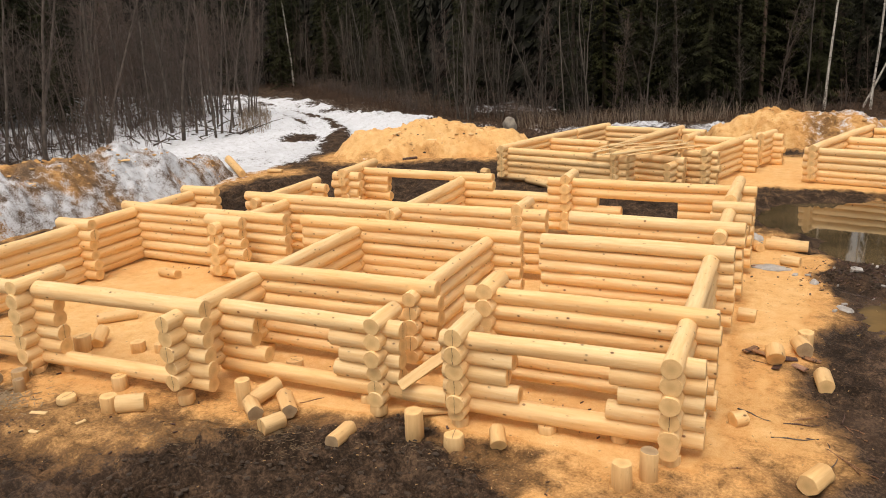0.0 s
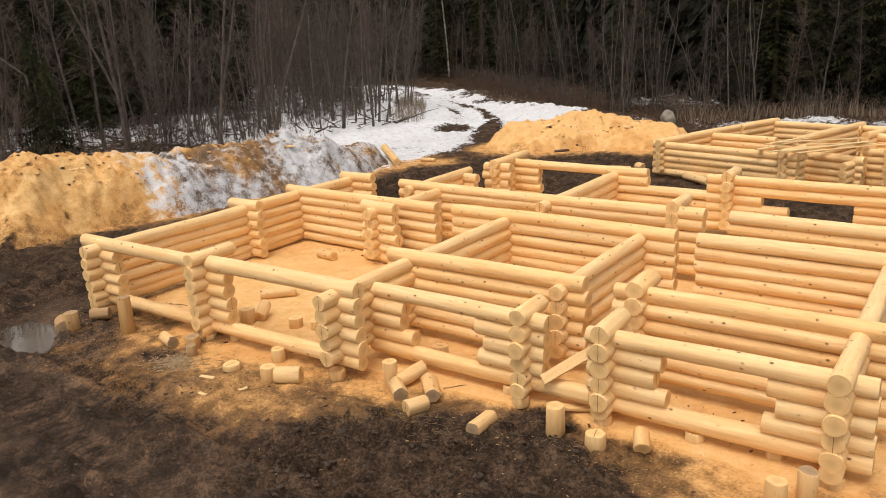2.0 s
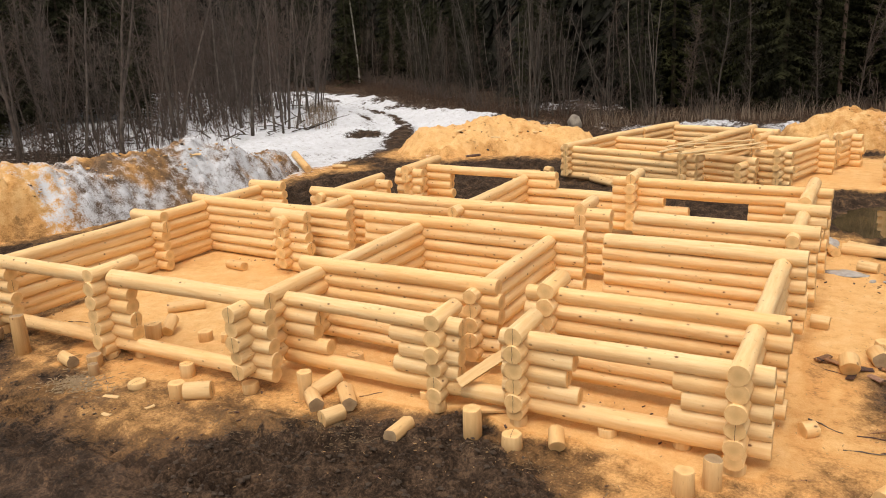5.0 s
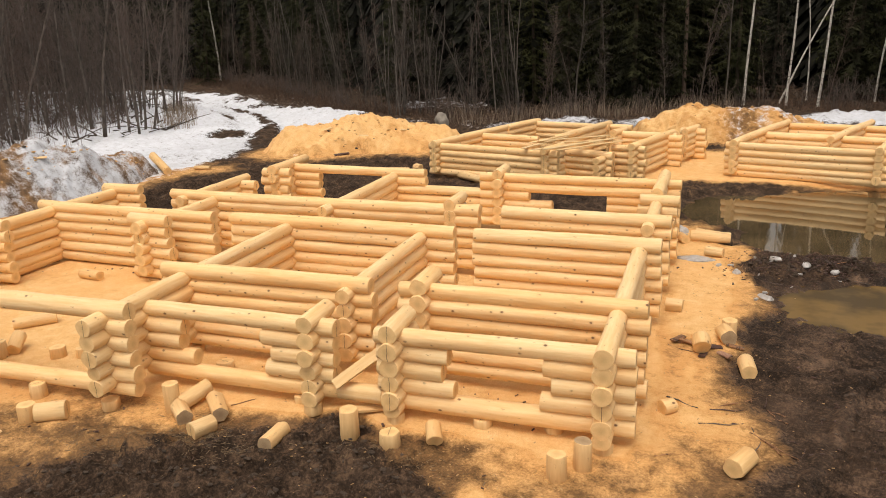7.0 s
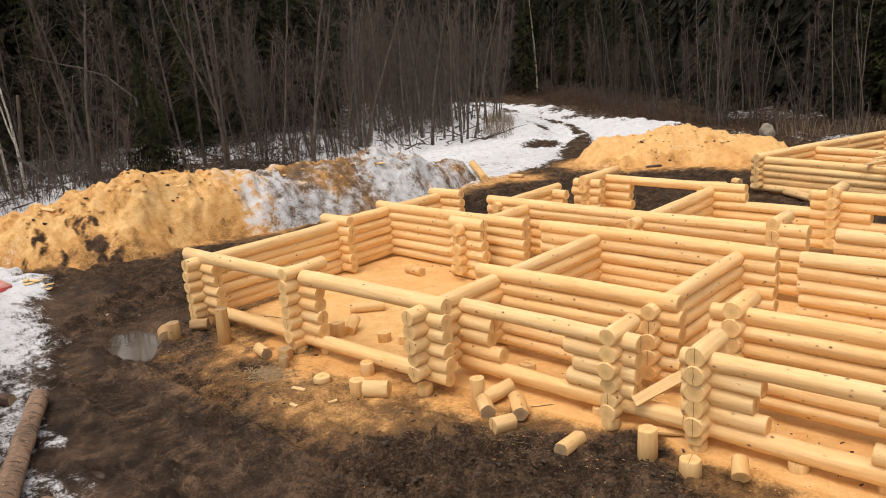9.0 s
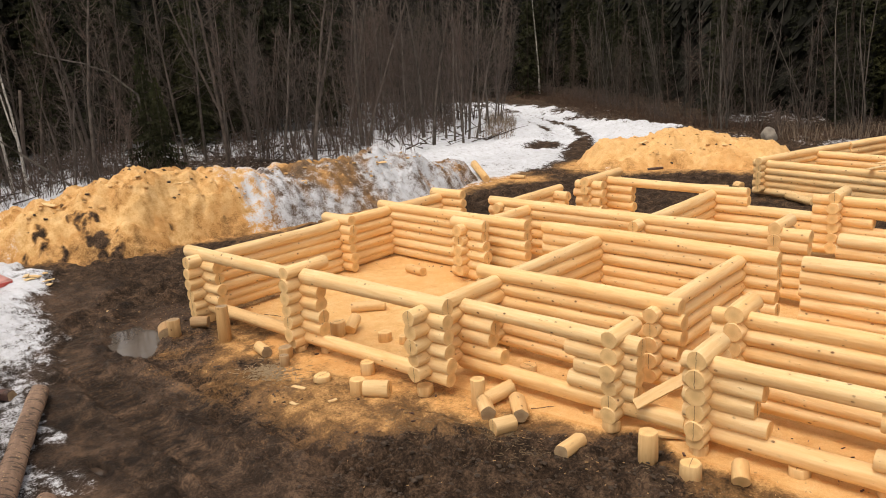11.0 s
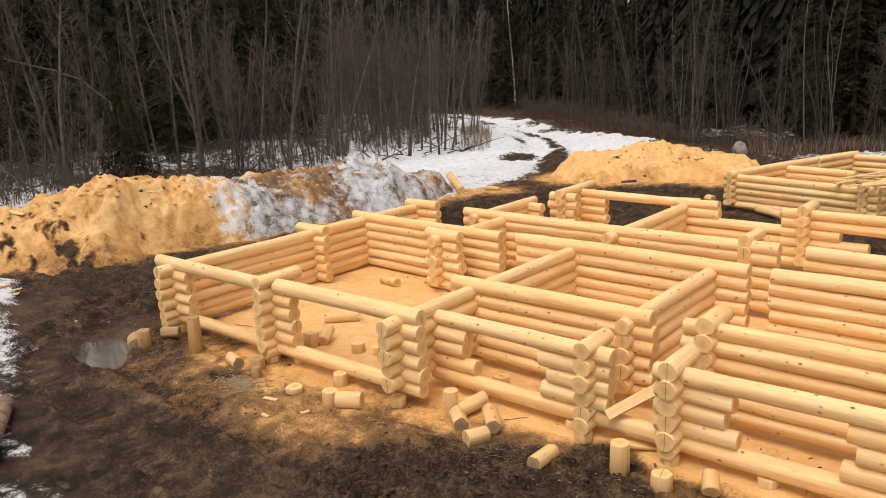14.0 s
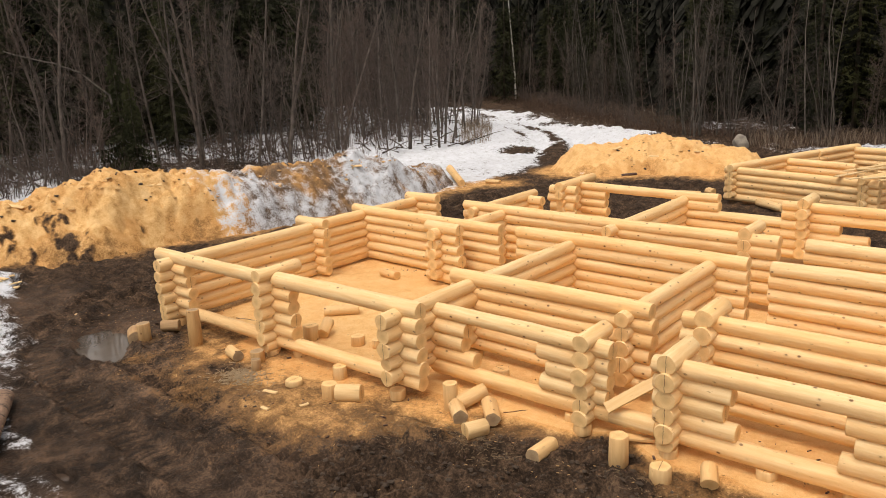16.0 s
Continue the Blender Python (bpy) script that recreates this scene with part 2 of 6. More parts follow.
def earth_material(name, snow_sharp=2.6, snow_wide=2.4, tone=1.0, snow_fine=1.8, fresh=1.0, mottle=((0.32, (0.56, 0.305, 0.12)), (0.46, (0.75, 0.465, 0.205)), (0.64, (0.85, 0.60, 0.315))), mud_light=(0.152, 0.097, 0.067), mud_dark=(0.017, 0.0105, 0.0072)):
    """Mud, sawdust and snow, each with its own grain; where they lie is held by the sheet itself."""
    m, n, l, b = material(name)
    v = coords(n, l, (1, 1, 1), False)
    large, mid, fine = noise_of(n, l, v, 0.55, 5), noise_of(n, l, v, 3.2, 6, 0.7), noise_of(n, l, v, 24.0, 5, 0.75)
    patch = noise_of(n, l, coords(n, l, (1, 1, 1), False), 1.15, 7, 0.62)
    grit = noise_of(n, l, v, 95.0, 3, 0.7)
    churn = maths(n, l, "ADD", maths(n, l, "MULTIPLY", patch, 0.36), maths(n, l, "ADD", maths(n, l, "MULTIPLY", mid, 0.30), maths(n, l, "MULTIPLY", fine, 0.34)))
    mud = ramp(n, l, churn, [(0.445, mud_dark), (0.515, tuple(0.35 * p + 0.65 * q for p, q in zip(mud_light, mud_dark))), (0.58, mud_light)])
    mud = mix(n, l, ramp(n, l, large, [(0.47, (0, 0, 0)), (0.64, (0.45, 0.45, 0.45))]), mud, mix(n, l, fine, (0.045, 0.028, 0.020), (0.110, 0.068, 0.046)))
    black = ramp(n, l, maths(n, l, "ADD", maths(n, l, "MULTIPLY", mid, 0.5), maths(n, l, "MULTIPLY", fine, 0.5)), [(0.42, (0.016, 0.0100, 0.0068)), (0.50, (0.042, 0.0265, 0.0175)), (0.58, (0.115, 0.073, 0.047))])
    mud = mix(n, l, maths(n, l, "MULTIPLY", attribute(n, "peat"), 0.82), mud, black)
    chips = ramp(n, l, fine, [(0.54, (0, 0, 0)), (0.70, (0.45, 0.45, 0.45))])
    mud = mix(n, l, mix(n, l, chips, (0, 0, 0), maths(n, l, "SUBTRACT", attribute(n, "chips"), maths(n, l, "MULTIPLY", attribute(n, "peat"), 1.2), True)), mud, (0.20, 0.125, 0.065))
    saw = ramp(n, l, maths(n, l, "ADD", maths(n, l, "MULTIPLY", fine, 0.35), maths(n, l, "MULTIPLY", mid, 0.65)), [(at, tuple(v * fresh for v in c)) for at, c in mottle])
    saw = mix(n, l, ramp(n, l, grit, [(0.42, (0.45, 0.45, 0.45)), (0.58, (0, 0, 0))]), saw, tuple(v * fresh for v in (0.56, 0.30, 0.115)))
    saw = mix(n, l, ramp(n, l, large, [(0.45, (0, 0, 0)), (0.7, (0.5, 0.5, 0.5))]), saw, tuple(v * fresh for v in (0.72, 0.40, 0.16)))
    # browner below full share; the cabin floor stays lighter, with bounced light in its colour
    saw = mix(n, l, ramp(n, l, attribute(n, "sawdust"), [(0.92, (1, 1, 1)), (1.0, (0, 0, 0))]), saw, mix(n, l, 1.0, saw, (0.86, 0.775, 0.69), "MULTIPLY"))
    snow = ramp(n, l, maths(n, l, "ADD", maths(n, l, "MULTIPLY", mid, 0.6), maths(n, l, "MULTIPLY", fine, 0.4)), [(at, tuple(v * tone for v in c)) for at, c in ((0.28, (0.40, 0.385, 0.375)), (0.40, (0.54, 0.57, 0.63)), (0.58, (0.68, 0.72, 0.80)))])

    snow = mix(n, l, maths(n, l, "MULTIPLY", attribute(n, "wet"), 0.42), snow, mix(n, l, 1.0, snow, (0.45, 0.44, 0.44), "MULTIPLY"))

    def edge(name, sharp, wide=2.0, close=1.6):
        wob = maths(n, l, "ADD", maths(n, l, "MULTIPLY", maths(n, l, "SUBTRACT", mid, 0.5), wide), maths(n, l, "MULTIPLY", maths(n, l, "SUBTRACT", fine, 0.5), close))
        e = maths(n, l, "ADD", attribute(n, name), wob)
        return maths(n, l, "ADD", maths(n, l, "MULTIPLY", maths(n, l, "SUBTRACT", e, 0.5), sharp), 0.5, True)

    is_saw, is_snow = edge("sawdust", 1.45, 1.0, 0.65), edge("snow", snow_sharp, snow_wide, snow_fine)
    is_snow = maths(n, l, "MULTIPLY", is_snow, maths(n, l, "MULTIPLY", attribute(n, "snow"), 5.0, True), True)
    # darkens wet mud, and puts the shade of the tyre grooves into the colour
    mud = mix(n, l, ramp(n, l, attribute(n, "wet"), [(0.55, (0, 0, 0)), (1.0, (0.9, 0.9, 0.9))]), mud, mix(n, l, 1.0, mud, (0.46, 0.43, 0.41), "MULTIPLY"))
    trodden = mix(n, l, 0.62, mud, (0.28, 0.152, 0.062))
    col = mix(n, l, maths(n, l, "MULTIPLY", is_saw, 2.0, True), mud, trodden)
    col = mix(n, l, maths(n, l, "SUBTRACT", maths(n, l, "MULTIPLY", is_saw, 2.0), 1.0, True), col, saw)
    col = mix(n, l, is_snow, col, snow)
    l.new(col, b.inputs["Base Color"])
    wet = maths(n, l, "MULTIPLY", attribute(n, "wet"), maths(n, l, "SUBTRACT", 1.0, maths(n, l, "MAXIMUM", is_saw, attribute(n, "peat"))), True)
    dry = maths(n, l, "SUBTRACT", 0.9, maths(n, l, "MULTIPLY", maths(n, l, "MULTIPLY", wet, ramp(n, l, mid, [(0.42, (1, 1, 1)), (0.6, (0.3, 0.3, 0.3))])), 0.60))
    l.new(dry, b.inputs["Roughness"])
    b.inputs["Specular IOR Level"].default_value = 0.16
    h = maths(n, l, "ADD", maths(n, l, "MULTIPLY", mid, 0.8), maths(n, l, "ADD", maths(n, l, "MULTIPLY", fine, 0.5), maths(n, l, "MULTIPLY", grit, 0.18)))
    calm = maths(n, l, "MULTIPLY", maths(n, l, "SUBTRACT", 1.0, maths(n, l, "MULTIPLY", is_saw, 0.4)), maths(n, l, "SUBTRACT", 1.0, maths(n, l, "MULTIPLY", is_snow, 0.2)))
    bump(n, l, b, maths(n, l, "MULTIPLY", h, calm), 1.0, 0.038)
    return m


EARTH = earth_material("mud_sawdust_and_snow", tone=1.02, fresh=1.0)
OLD_SAWDUST = earth_material("damp_old_sawdust", tone=0.9, fresh=0.92, mottle=((0.36, (0.40, 0.205, 0.075)), (0.47, (0.72, 0.445, 0.19)), (0.60, (0.90, 0.64, 0.34))))
DIRTY_SNOW = earth_material("dirty_snow_and_sawdust", 1.6, 2.2, 0.86, 2.2, 0.85, mud_light=(0.30, 0.205, 0.135), mud_dark=(0.10, 0.066, 0.044))


def water_material(name="muddy_water", dark=(0.066, 0.048, 0.026), light=(0.115, 0.082, 0.044), gloss=0.5, rough=0.03):
    m, n, l, b = material(name)
    v = coords(n, l, (1, 1, 1), False)
    f = noise_of(n, l, v, 0.6, 4)
    l.new(ramp(n, l, f, [(0.42, dark), (0.58, light)]), b.inputs["Base Color"])
    b.inputs["Roughness"].default_value = rough
    b.inputs["Specular IOR Level"].default_value = gloss
    bump(n, l, b, noise_of(n, l, v, 2.5, 3), 0.04, 0.02)
    return m


WATER = water_material()
# muddy water, its base colour greyed to stand in for reflected pale sky
GREY_WATER = water_material("sky_greyed_muddy_water", (0.085, 0.070, 0.060), (0.13, 0.11, 0.096))
BROWN_WATER = water_material("brown_film_water", (0.040, 0.027, 0.020), (0.062, 0.042, 0.031), 0.35)
OCHRE_WATER = water_material("ochre_puddle_water", (0.075, 0.050, 0.022), (0.17, 0.105, 0.036), 0.12, 0.22)

# ---------------------------------------------------------------- small tools for meshes
def lattice(ix, iy, seed):
    h = (ix.astype(np.int64) * 374761393 + iy.astype(np.int64) * 668265263 + seed * 974634777) & 0x7FFFFFFF
    h = ((h ^ (h >> 13)) * 1274126177) & 0x7FFFFFFF
    return ((h ^ (h >> 16)) & 0xFFFF) / 65535.0


def rolling(x, y, size, seed=0, octaves=4):
    """Soft random relief between -1 and 1, largest lumps of the given size in metres."""
    total, amp, norm = np.zeros_like(x, float), 1.0, 0.0
    for k in range(octaves):
        u, v = x / size + 17.3 * k, y / size - 9.1 * k
        iu, iv = np.floor(u), np.floor(v)
        fu, fv = u - iu, v - iv
        fu, fv = fu * fu * (3 - 2 * fu), fv * fv * (3 - 2 * fv)
        a, b2 = lattice(iu, iv, seed + k), lattice(iu + 1, iv, seed + k)
        c, d = lattice(iu, iv + 1, seed + k), lattice(iu + 1, iv + 1, seed + k)
        total += amp * ((a + (b2 - a) * fu) * (1 - fv) + (c + (d - c) * fu) * fv - 0.5) * 2
        norm, amp, size = norm + amp, amp * 0.52, size / 2.1
    return total / norm * 1.6


def clods(x, y, size, seed=0):
    """Lumps with cracks between them: 0 in a crack, about 1 on top, each lump of its own height."""
    x, y = x + 0.22 * size * rolling(x, y, size * 0.7, seed + 1, 2), y + 0.22 * size * rolling(x, y, size * 0.7, seed + 2, 2)
    u, v = np.floor(x / size), np.floor(y / size)
    first, second, tall = np.full(x.shape, 9.0), np.full(x.shape, 9.0), np.zeros(x.shape)
    for i in (-1, 0, 1):
        for j in (-1, 0, 1):
            cu, cv = u + i, v + j
            d = np.hypot(x / size - cu - lattice(cu, cv, seed + 3), y / size - cv - lattice(cu, cv, seed + 4))
            closer = d < first
            second = np.where(closer, first, np.minimum(second, d))
            tall = np.where(closer, lattice(cu, cv, seed + 5), tall)
            first = np.where(closer, d, first)
    return np.clip((second - first) / 0.35, 0, 1) ** 0.6 * (0.35 + 0.65 * tall)


def box_distance(x, y, x0, y0, x1, y1):
    dx, dy = np.maximum(x0 - x, x - x1), np.maximum(y0 - y, y - y1)
    return np.where((dx < 0) & (dy < 0), np.maximum(dx, dy), np.hypot(np.maximum(dx, 0), np.maximum(dy, 0)))


def line_distance(x, y, pts):
    """Distance to a bent line, and how far along it (0 to 1) the nearest place lies."""
    best, where = np.full(x.shape, 1e9), np.zeros(x.shape)
    for k, ((ax, ay), (bx, by)) in enumerate(zip(pts, pts[1:])):
        t = np.clip(((x - ax) * (bx - ax) + (y - ay) * (by - ay)) / ((bx - ax) ** 2 + (by - ay) ** 2), 0, 1)
        d = np.hypot(x - ax - t * (bx - ax), y - ay - t * (by - ay))
        where = np.where(d < best, (k + t) / (len(pts) - 1), where)
        best = np.minimum(best, d)
    return best, where


def step(v, a, b):
    t = np.clip((v - a) / (b - a), 0, 1)
    return t * t * (3 - 2 * t)


RUT = [(-13.0, 22.0), (-17.0, 27.0), (-19.1, 30.5), (-20.7, 33.5), (-23.3, 37.5), (-25.0, 41.0), (-27.1, 43.8), (-30.5, 47.7), (-40.0, 56.0), (-54.0, 67.0)]
RUT_AGAIN = [(-25.3, 36.2), (-25.4, 37.2), (-29.5, 43.7), (-36.8, 51.1), (-47.4, 61.9), (-60.0, 70.0)]
# wheel lanes of the tractor that turned before the cabin, and of the one that left past the pool
LANES = ([(-3.0, 4.9), (-6.2, 6.02), (-7.6, 5.85), (-10.1, 6.06), (-12.2, 6.14), (-13.6, 6.30), (-15.2, 6.55), (-16.3, 7.1), (-17.2, 8.3), (-18.0, 10.2), (-18.2, 15.0), (-17.0, 21.0)],
         [(-2.0, 3.6), (-5.0, 4.4), (-8.4, 4.6), (-10.3, 4.69), (-12.7, 4.90), (-15.0, 5.3), (-16.6, 6.2), (-17.8, 7.6), (-18.8, 9.2), (-19.5, 12.0), (-19.3, 17.0), (-17.8, 23.0)],
         [(4.2, 14.0), (2.85, 11.5), (2.35, 9.9), (1.9, 8.7), (1.2, 6.8), (0.2, 4.6)],
         [(5.6, 13.8), (4.2, 11.2), (3.7, 9.6), (3.2, 8.3), (2.5, 6.4)])


def lane_place(x, y, pts):
    """How far to the side of a lane a place lies (signed), and how many metres along it."""
    best, side, along, gone = np.full(x.shape, 1e9), np.zeros(x.shape), np.zeros(x.shape), 0.0
    for (ax, ay), (bx, by) in zip(pts, pts[1:]):
        ln = math.hypot(bx - ax, by - ay)
        ux, uy = (bx - ax) / ln, (by - ay) / ln
        t = np.clip((x - ax) * ux + (y - ay) * uy, 0, ln)
        d = np.hypot(x - ax - t * ux, y - ay - t * uy)
        near = d < best
        side = np.where(near, np.where((x - ax) * uy - (y - ay) * ux > 0, d, -d), side)
        along = np.where(near, gone + t, along)
        best = np.minimum(best, d)
        gone += ln
    return side, along


APRONS = (([(-20.8, 25.9), (-19.0, 26.1)], 0.5), ([(-25.9, 8.2), (-24.0, 11.5), (-22.8, 14.6)], 2.3), ([(-22.4, 18.0), (-21.9, 22.0), (-21.5, 25.2)], 2.1), ([(-17.0, 32.0), (-15.3, 33.6), (-11.5, 33.8)], 2.9), ([(-0.8, 38.2), (4.0, 38.6)], 2.4))


def masks(x, y):
    """Shares of sawdust, snow, wetness and strewn chips on the ground; some shade is held in them."""
    lump, small = rolling(x, y, 2.4, 3), rolling(x, y, 0.7, 8)
    d = box_distance(x, y, -14.5, 8.3, 0.2, 20.3)
    d = np.minimum(d, box_distance(x, y, -14.9, 10.5, -12.0, 16.5))
    d = np.minimum(d, (np.hypot((x + 10.3) / 2.9, (y - 7.9) / 1.15) - 0.9) * 0.9)
    d = np.minimum(d, np.hypot((x + 6.9) / 1.2, (y - 8.5) / 0.8) - 0.85)
    d = np.minimum(d, box_distance(x, y, -2.6, 6.6, 0.1, 9))
    d = np.minimum(d, box_distance(x, y, -0.5, 9.0, 0.75, 17.5))
    d = np.minimum(d, box_distance(x, y, -0.5, 12.5, 0.9, 18.3) - 0.5)
    d = np.minimum(d, box_distance(x, y, -0.8, 26.8, 8.0, 33.0) - 0.7)
    d = np.minimum(d, box_distance(x, y, -8.8, 24.6, 1.8, 31.0))
    d = np.minimum(d, box_distance(x, y, -0.6, 25.9, 8.5, 33.0))
    saw = np.clip(0.58 - (d - 0.1 + 0.35 * lump + 0.2 * small) / 1.7, 0, 1)
    # share beyond full inside the cabin, so its floor colour carries bounced light
    saw = np.maximum(saw, 1.35 * step(-box_distance(x, y, -14.5, 8.1, -0.2, 16.5), -0.1, 0.5))
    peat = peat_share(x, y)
    # less sawdust before the front: partly dirt, partly the wall's shade put into colour
    saw = saw * (1 - 0.88 * peat * np.maximum(step(9.9 - y, 0.0, 1.2), np.maximum(step(x, 0.5, 1.0) * step(22 - y, 0, 2), step(y, 21, 23) * step(27.0 - y, 0, 0.8)))) - (0.26 * step(8.4 - y, 0.0, 1.2) + 0.24 * step(9.1 - y, 0.0, 0.6) * step(x, -7.6, -6.8)) * (0.7 + 0.8 * small)
    saw = np.clip(saw, 0, 1.35)
    saw = np.maximum(saw, np.clip(0.46 - d / 5.0 + 0.12 * small + 0.1 * lump, 0, 0.42) * (1 - peat) * step(x, -14.0, -11.5) * step(y, 4.6, 6.2))
    shore = np.interp(y, (7.0, 8.6, 9.6, 10.4, 10.9, 11.4, 13.1, 13.6, 14.5, 15.4, 17.0, 18.5), (0.6, 0.95, 1.3, 1.2, 1.0, 0.65, 0.75, 0.9, 1.6, 1.25, 1.0, 1.2))
    saw = saw - (1.1 * step(x - shore + 0.22 * small + 0.15 * lump, -0.15, 0.65)) * step(20.0 - y, 0, 1)
    saw = np.clip(saw, 0, 1.35)
    saw = np.maximum(saw, np.clip(0.95 - np.hypot((x + 8.7) / 1.9, (y - 6.75) / 1.15) + 0.3 * small + 0.2 * lump, 0, 0.58) * (1 - 0.9 * peat))
    saw = np.maximum(saw, np.clip(1.25 - np.hypot((x + 7.0) / 0.9, (y - 7.95) / 0.55) + 0.35 * small + 0.2 * lump, 0, 0.80) * (1 - peat))
    chips = np.clip(1.1 - (d - 0.4 + 0.5 * lump) / 2.2, 0, 1)
    broad = rolling(x, y, 9.0, 21)
    bank = np.interp(y, (26, 28, 33, 40, 47, 51, 54, 62.5, 67, 70, 80), (-19.5, -18.4, -18.9, -19.6, -21.4, -27.3, -32, -40.2, -47.8, -54.5, -80))
    snow = step(y - 28.4 + 0.7 * lump + 0.4 * small, -0.6, 0.9) * step(bank - x + 0.6 * lump + 0.4 * small, -0.5, 0.6)
    snow = np.maximum(snow, step(-x - 20.0 + 0.28 * (y - 8) + 1.2 * lump, 4.2, 6.5) * step(y, 4, 8) * step(46 - y, 0, 6) * np.clip(0.85 + 0.4 * broad, 0, 1))
    left = np.maximum((x + 18.3) * 0.437 + (y - 6.0) * 0.9, y - 7.4)
    left = np.maximum(left, -30.0 - x)
    snow = np.maximum(snow, np.clip(0.5 - (left + 0.55 + 0.9 * lump + 0.4 * small) / 1.5, 0, 1) * np.clip(1.0 - 0.5 * step(x, -17, -12) + 0.5 * small, 0, 1))
    snow = np.maximum(snow, step(-left - 0.1 + 0.5 * lump + 0.35 * small, 0.0, 0.5) * step(-x, 16.2, 17.6))
    snow = np.maximum(snow, np.clip(4.0 - 3.2 * np.hypot((x - 16.0) / 11.0, (y - 45.0) / 3.6) + 0.3 * lump, 0, 1))
    snow = np.maximum(snow, np.clip(0.42 - np.abs(y - 43.5 + 2 * broad) / 6 + 0.45 * lump, 0, 0.75) * step(-x, -6, 2) * step(x, -18, -10))
    rest = np.minimum(np.hypot((x + 10.0) / 0.9, (y - 3.15) / 0.28), np.hypot((x + 11.5) / 0.7, (y - 3.62) / 0.2))
    snow = np.maximum(snow, np.clip(0.9 - rest + 0.4 * small + 0.3 * lump, 0, 0.30))
    strip = line_distance(x, y, [(-15.5, 4.1), (-13.5, 3.55), (-12.0, 3.05), (-9.0, 1.9)])[0]
    snow = np.maximum(snow, np.clip(1.15 - strip / 0.5 + 0.5 * small, 0, 0.48))
    breaks = np.clip(0.5 + 1.2 * rolling(x, y, 3.4, 33), 0, 1)
    close, way = line_distance(x, y, RUT)
    width = np.interp(way, (0.0, 0.18, 0.27, 0.36, 0.48, 0.58, 1.0), (2.8, 1.7, 1.1, 0.85, 0.6, 0.36, 0.30)) * (1 + 0.35 * small)
    fade = 1 - 0.75 * step(breaks, 0.5, 0.85) * step(way, 0.5, 0.58)
    snow = snow * (1 - fade * step(1.4 - close / width, 0, 0.7))
    close, way = line_distance(x, y, RUT_AGAIN)
    width = np.interp(way, (0.0, 0.2, 0.26, 1.0), (0.95, 0.9, 0.34, 0.30)) * (1 + 0.3 * small)
    fade = 1 - 0.75 * step(breaks, 0.5, 0.85) * step(way, 0.2, 0.25)
    snow = snow * (1 - fade * step(1.4 - close / width, 0, 0.7))
    snow = snow * step(d, 0.0, 1.0)
    for line, reach in APRONS:
        saw = np.maximum(saw, np.clip(0.62 - (line_distance(x, y, line)[0] - reach + 0.5 * lump + 0.35 * small) / 1.6, 0, 0.75))
    wood = np.clip(step(y - 49 - 2 * broad, 0, 3) + step(-x - 27 - 0.12 * y, 0, 2), 0, 1)
    deep = 0.5 * step(-x - 27 - 0.12 * y, 14, 26) * step(64 - y, 0, 6)
    snow = np.maximum(snow, wood * np.clip(0.50 + 0.45 * broad + 0.65 * lump + 0.35 * small, 0, 1.0) * step(-x, 8, 26) * (1 - deep))
    snow = snow * (1 - 0.8 * step(1.2 - np.hypot((x + 38.5) / 8.0, (y - 22.0) / 5.5) + 0.25 * lump, 0, 0.5))
    snow = snow * (1 - step(y + 1.5 * lump, 66, 71))
    verge = np.interp(x, (-57, -45.2, -39.2, -32.2, -28.5, -24.3, -20), (72.5, 63.0, 58.0, 51.5, 49.8, 48.6, 48.4))
    snow = snow * (1 - 0.85 * step(y - verge + 1.7 * lump + 1.0 * small, -0.3, 1.2) * step(-x, 19, 23) * step(x, -62, -56))
    wet = np.clip(0.30 + 0.5 * broad + 0.35 * lump + 0.5 * step(-x - 8.5, 0, 2) * step(6.2 - y, 0, 1), 0, 1) * (1 - wood)
    # wet wheel lanes; the grooves' crevice shade goes into this mask too
    for k, lane in enumerate(LANES):
        side, along = lane_place(x, y, lane)
        bed = step(0.32 - np.abs(side), 0, 0.08) * (1 - np.clip(saw, 0, 1))
        wet = wet * (1 - bed) + bed * np.clip(0.45 - 0.75 * lug_bars(side, along) * lug_depth(x, y, k), 0, 1)
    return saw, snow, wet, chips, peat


def lug_bars(side, along):
    """The print of a tractor tyre: slanting bars, 1 on top and -1 in the grooves."""
    return np.clip(2.6 * np.sin(along * 6.283 / 0.23 + np.abs(side) * 11.0), -1, 1)


def lug_depth(x, y, k):
    return np.clip(0.8 + 0.9 * rolling(x, y, 1.9, 37 + k, 2), 0, 1)


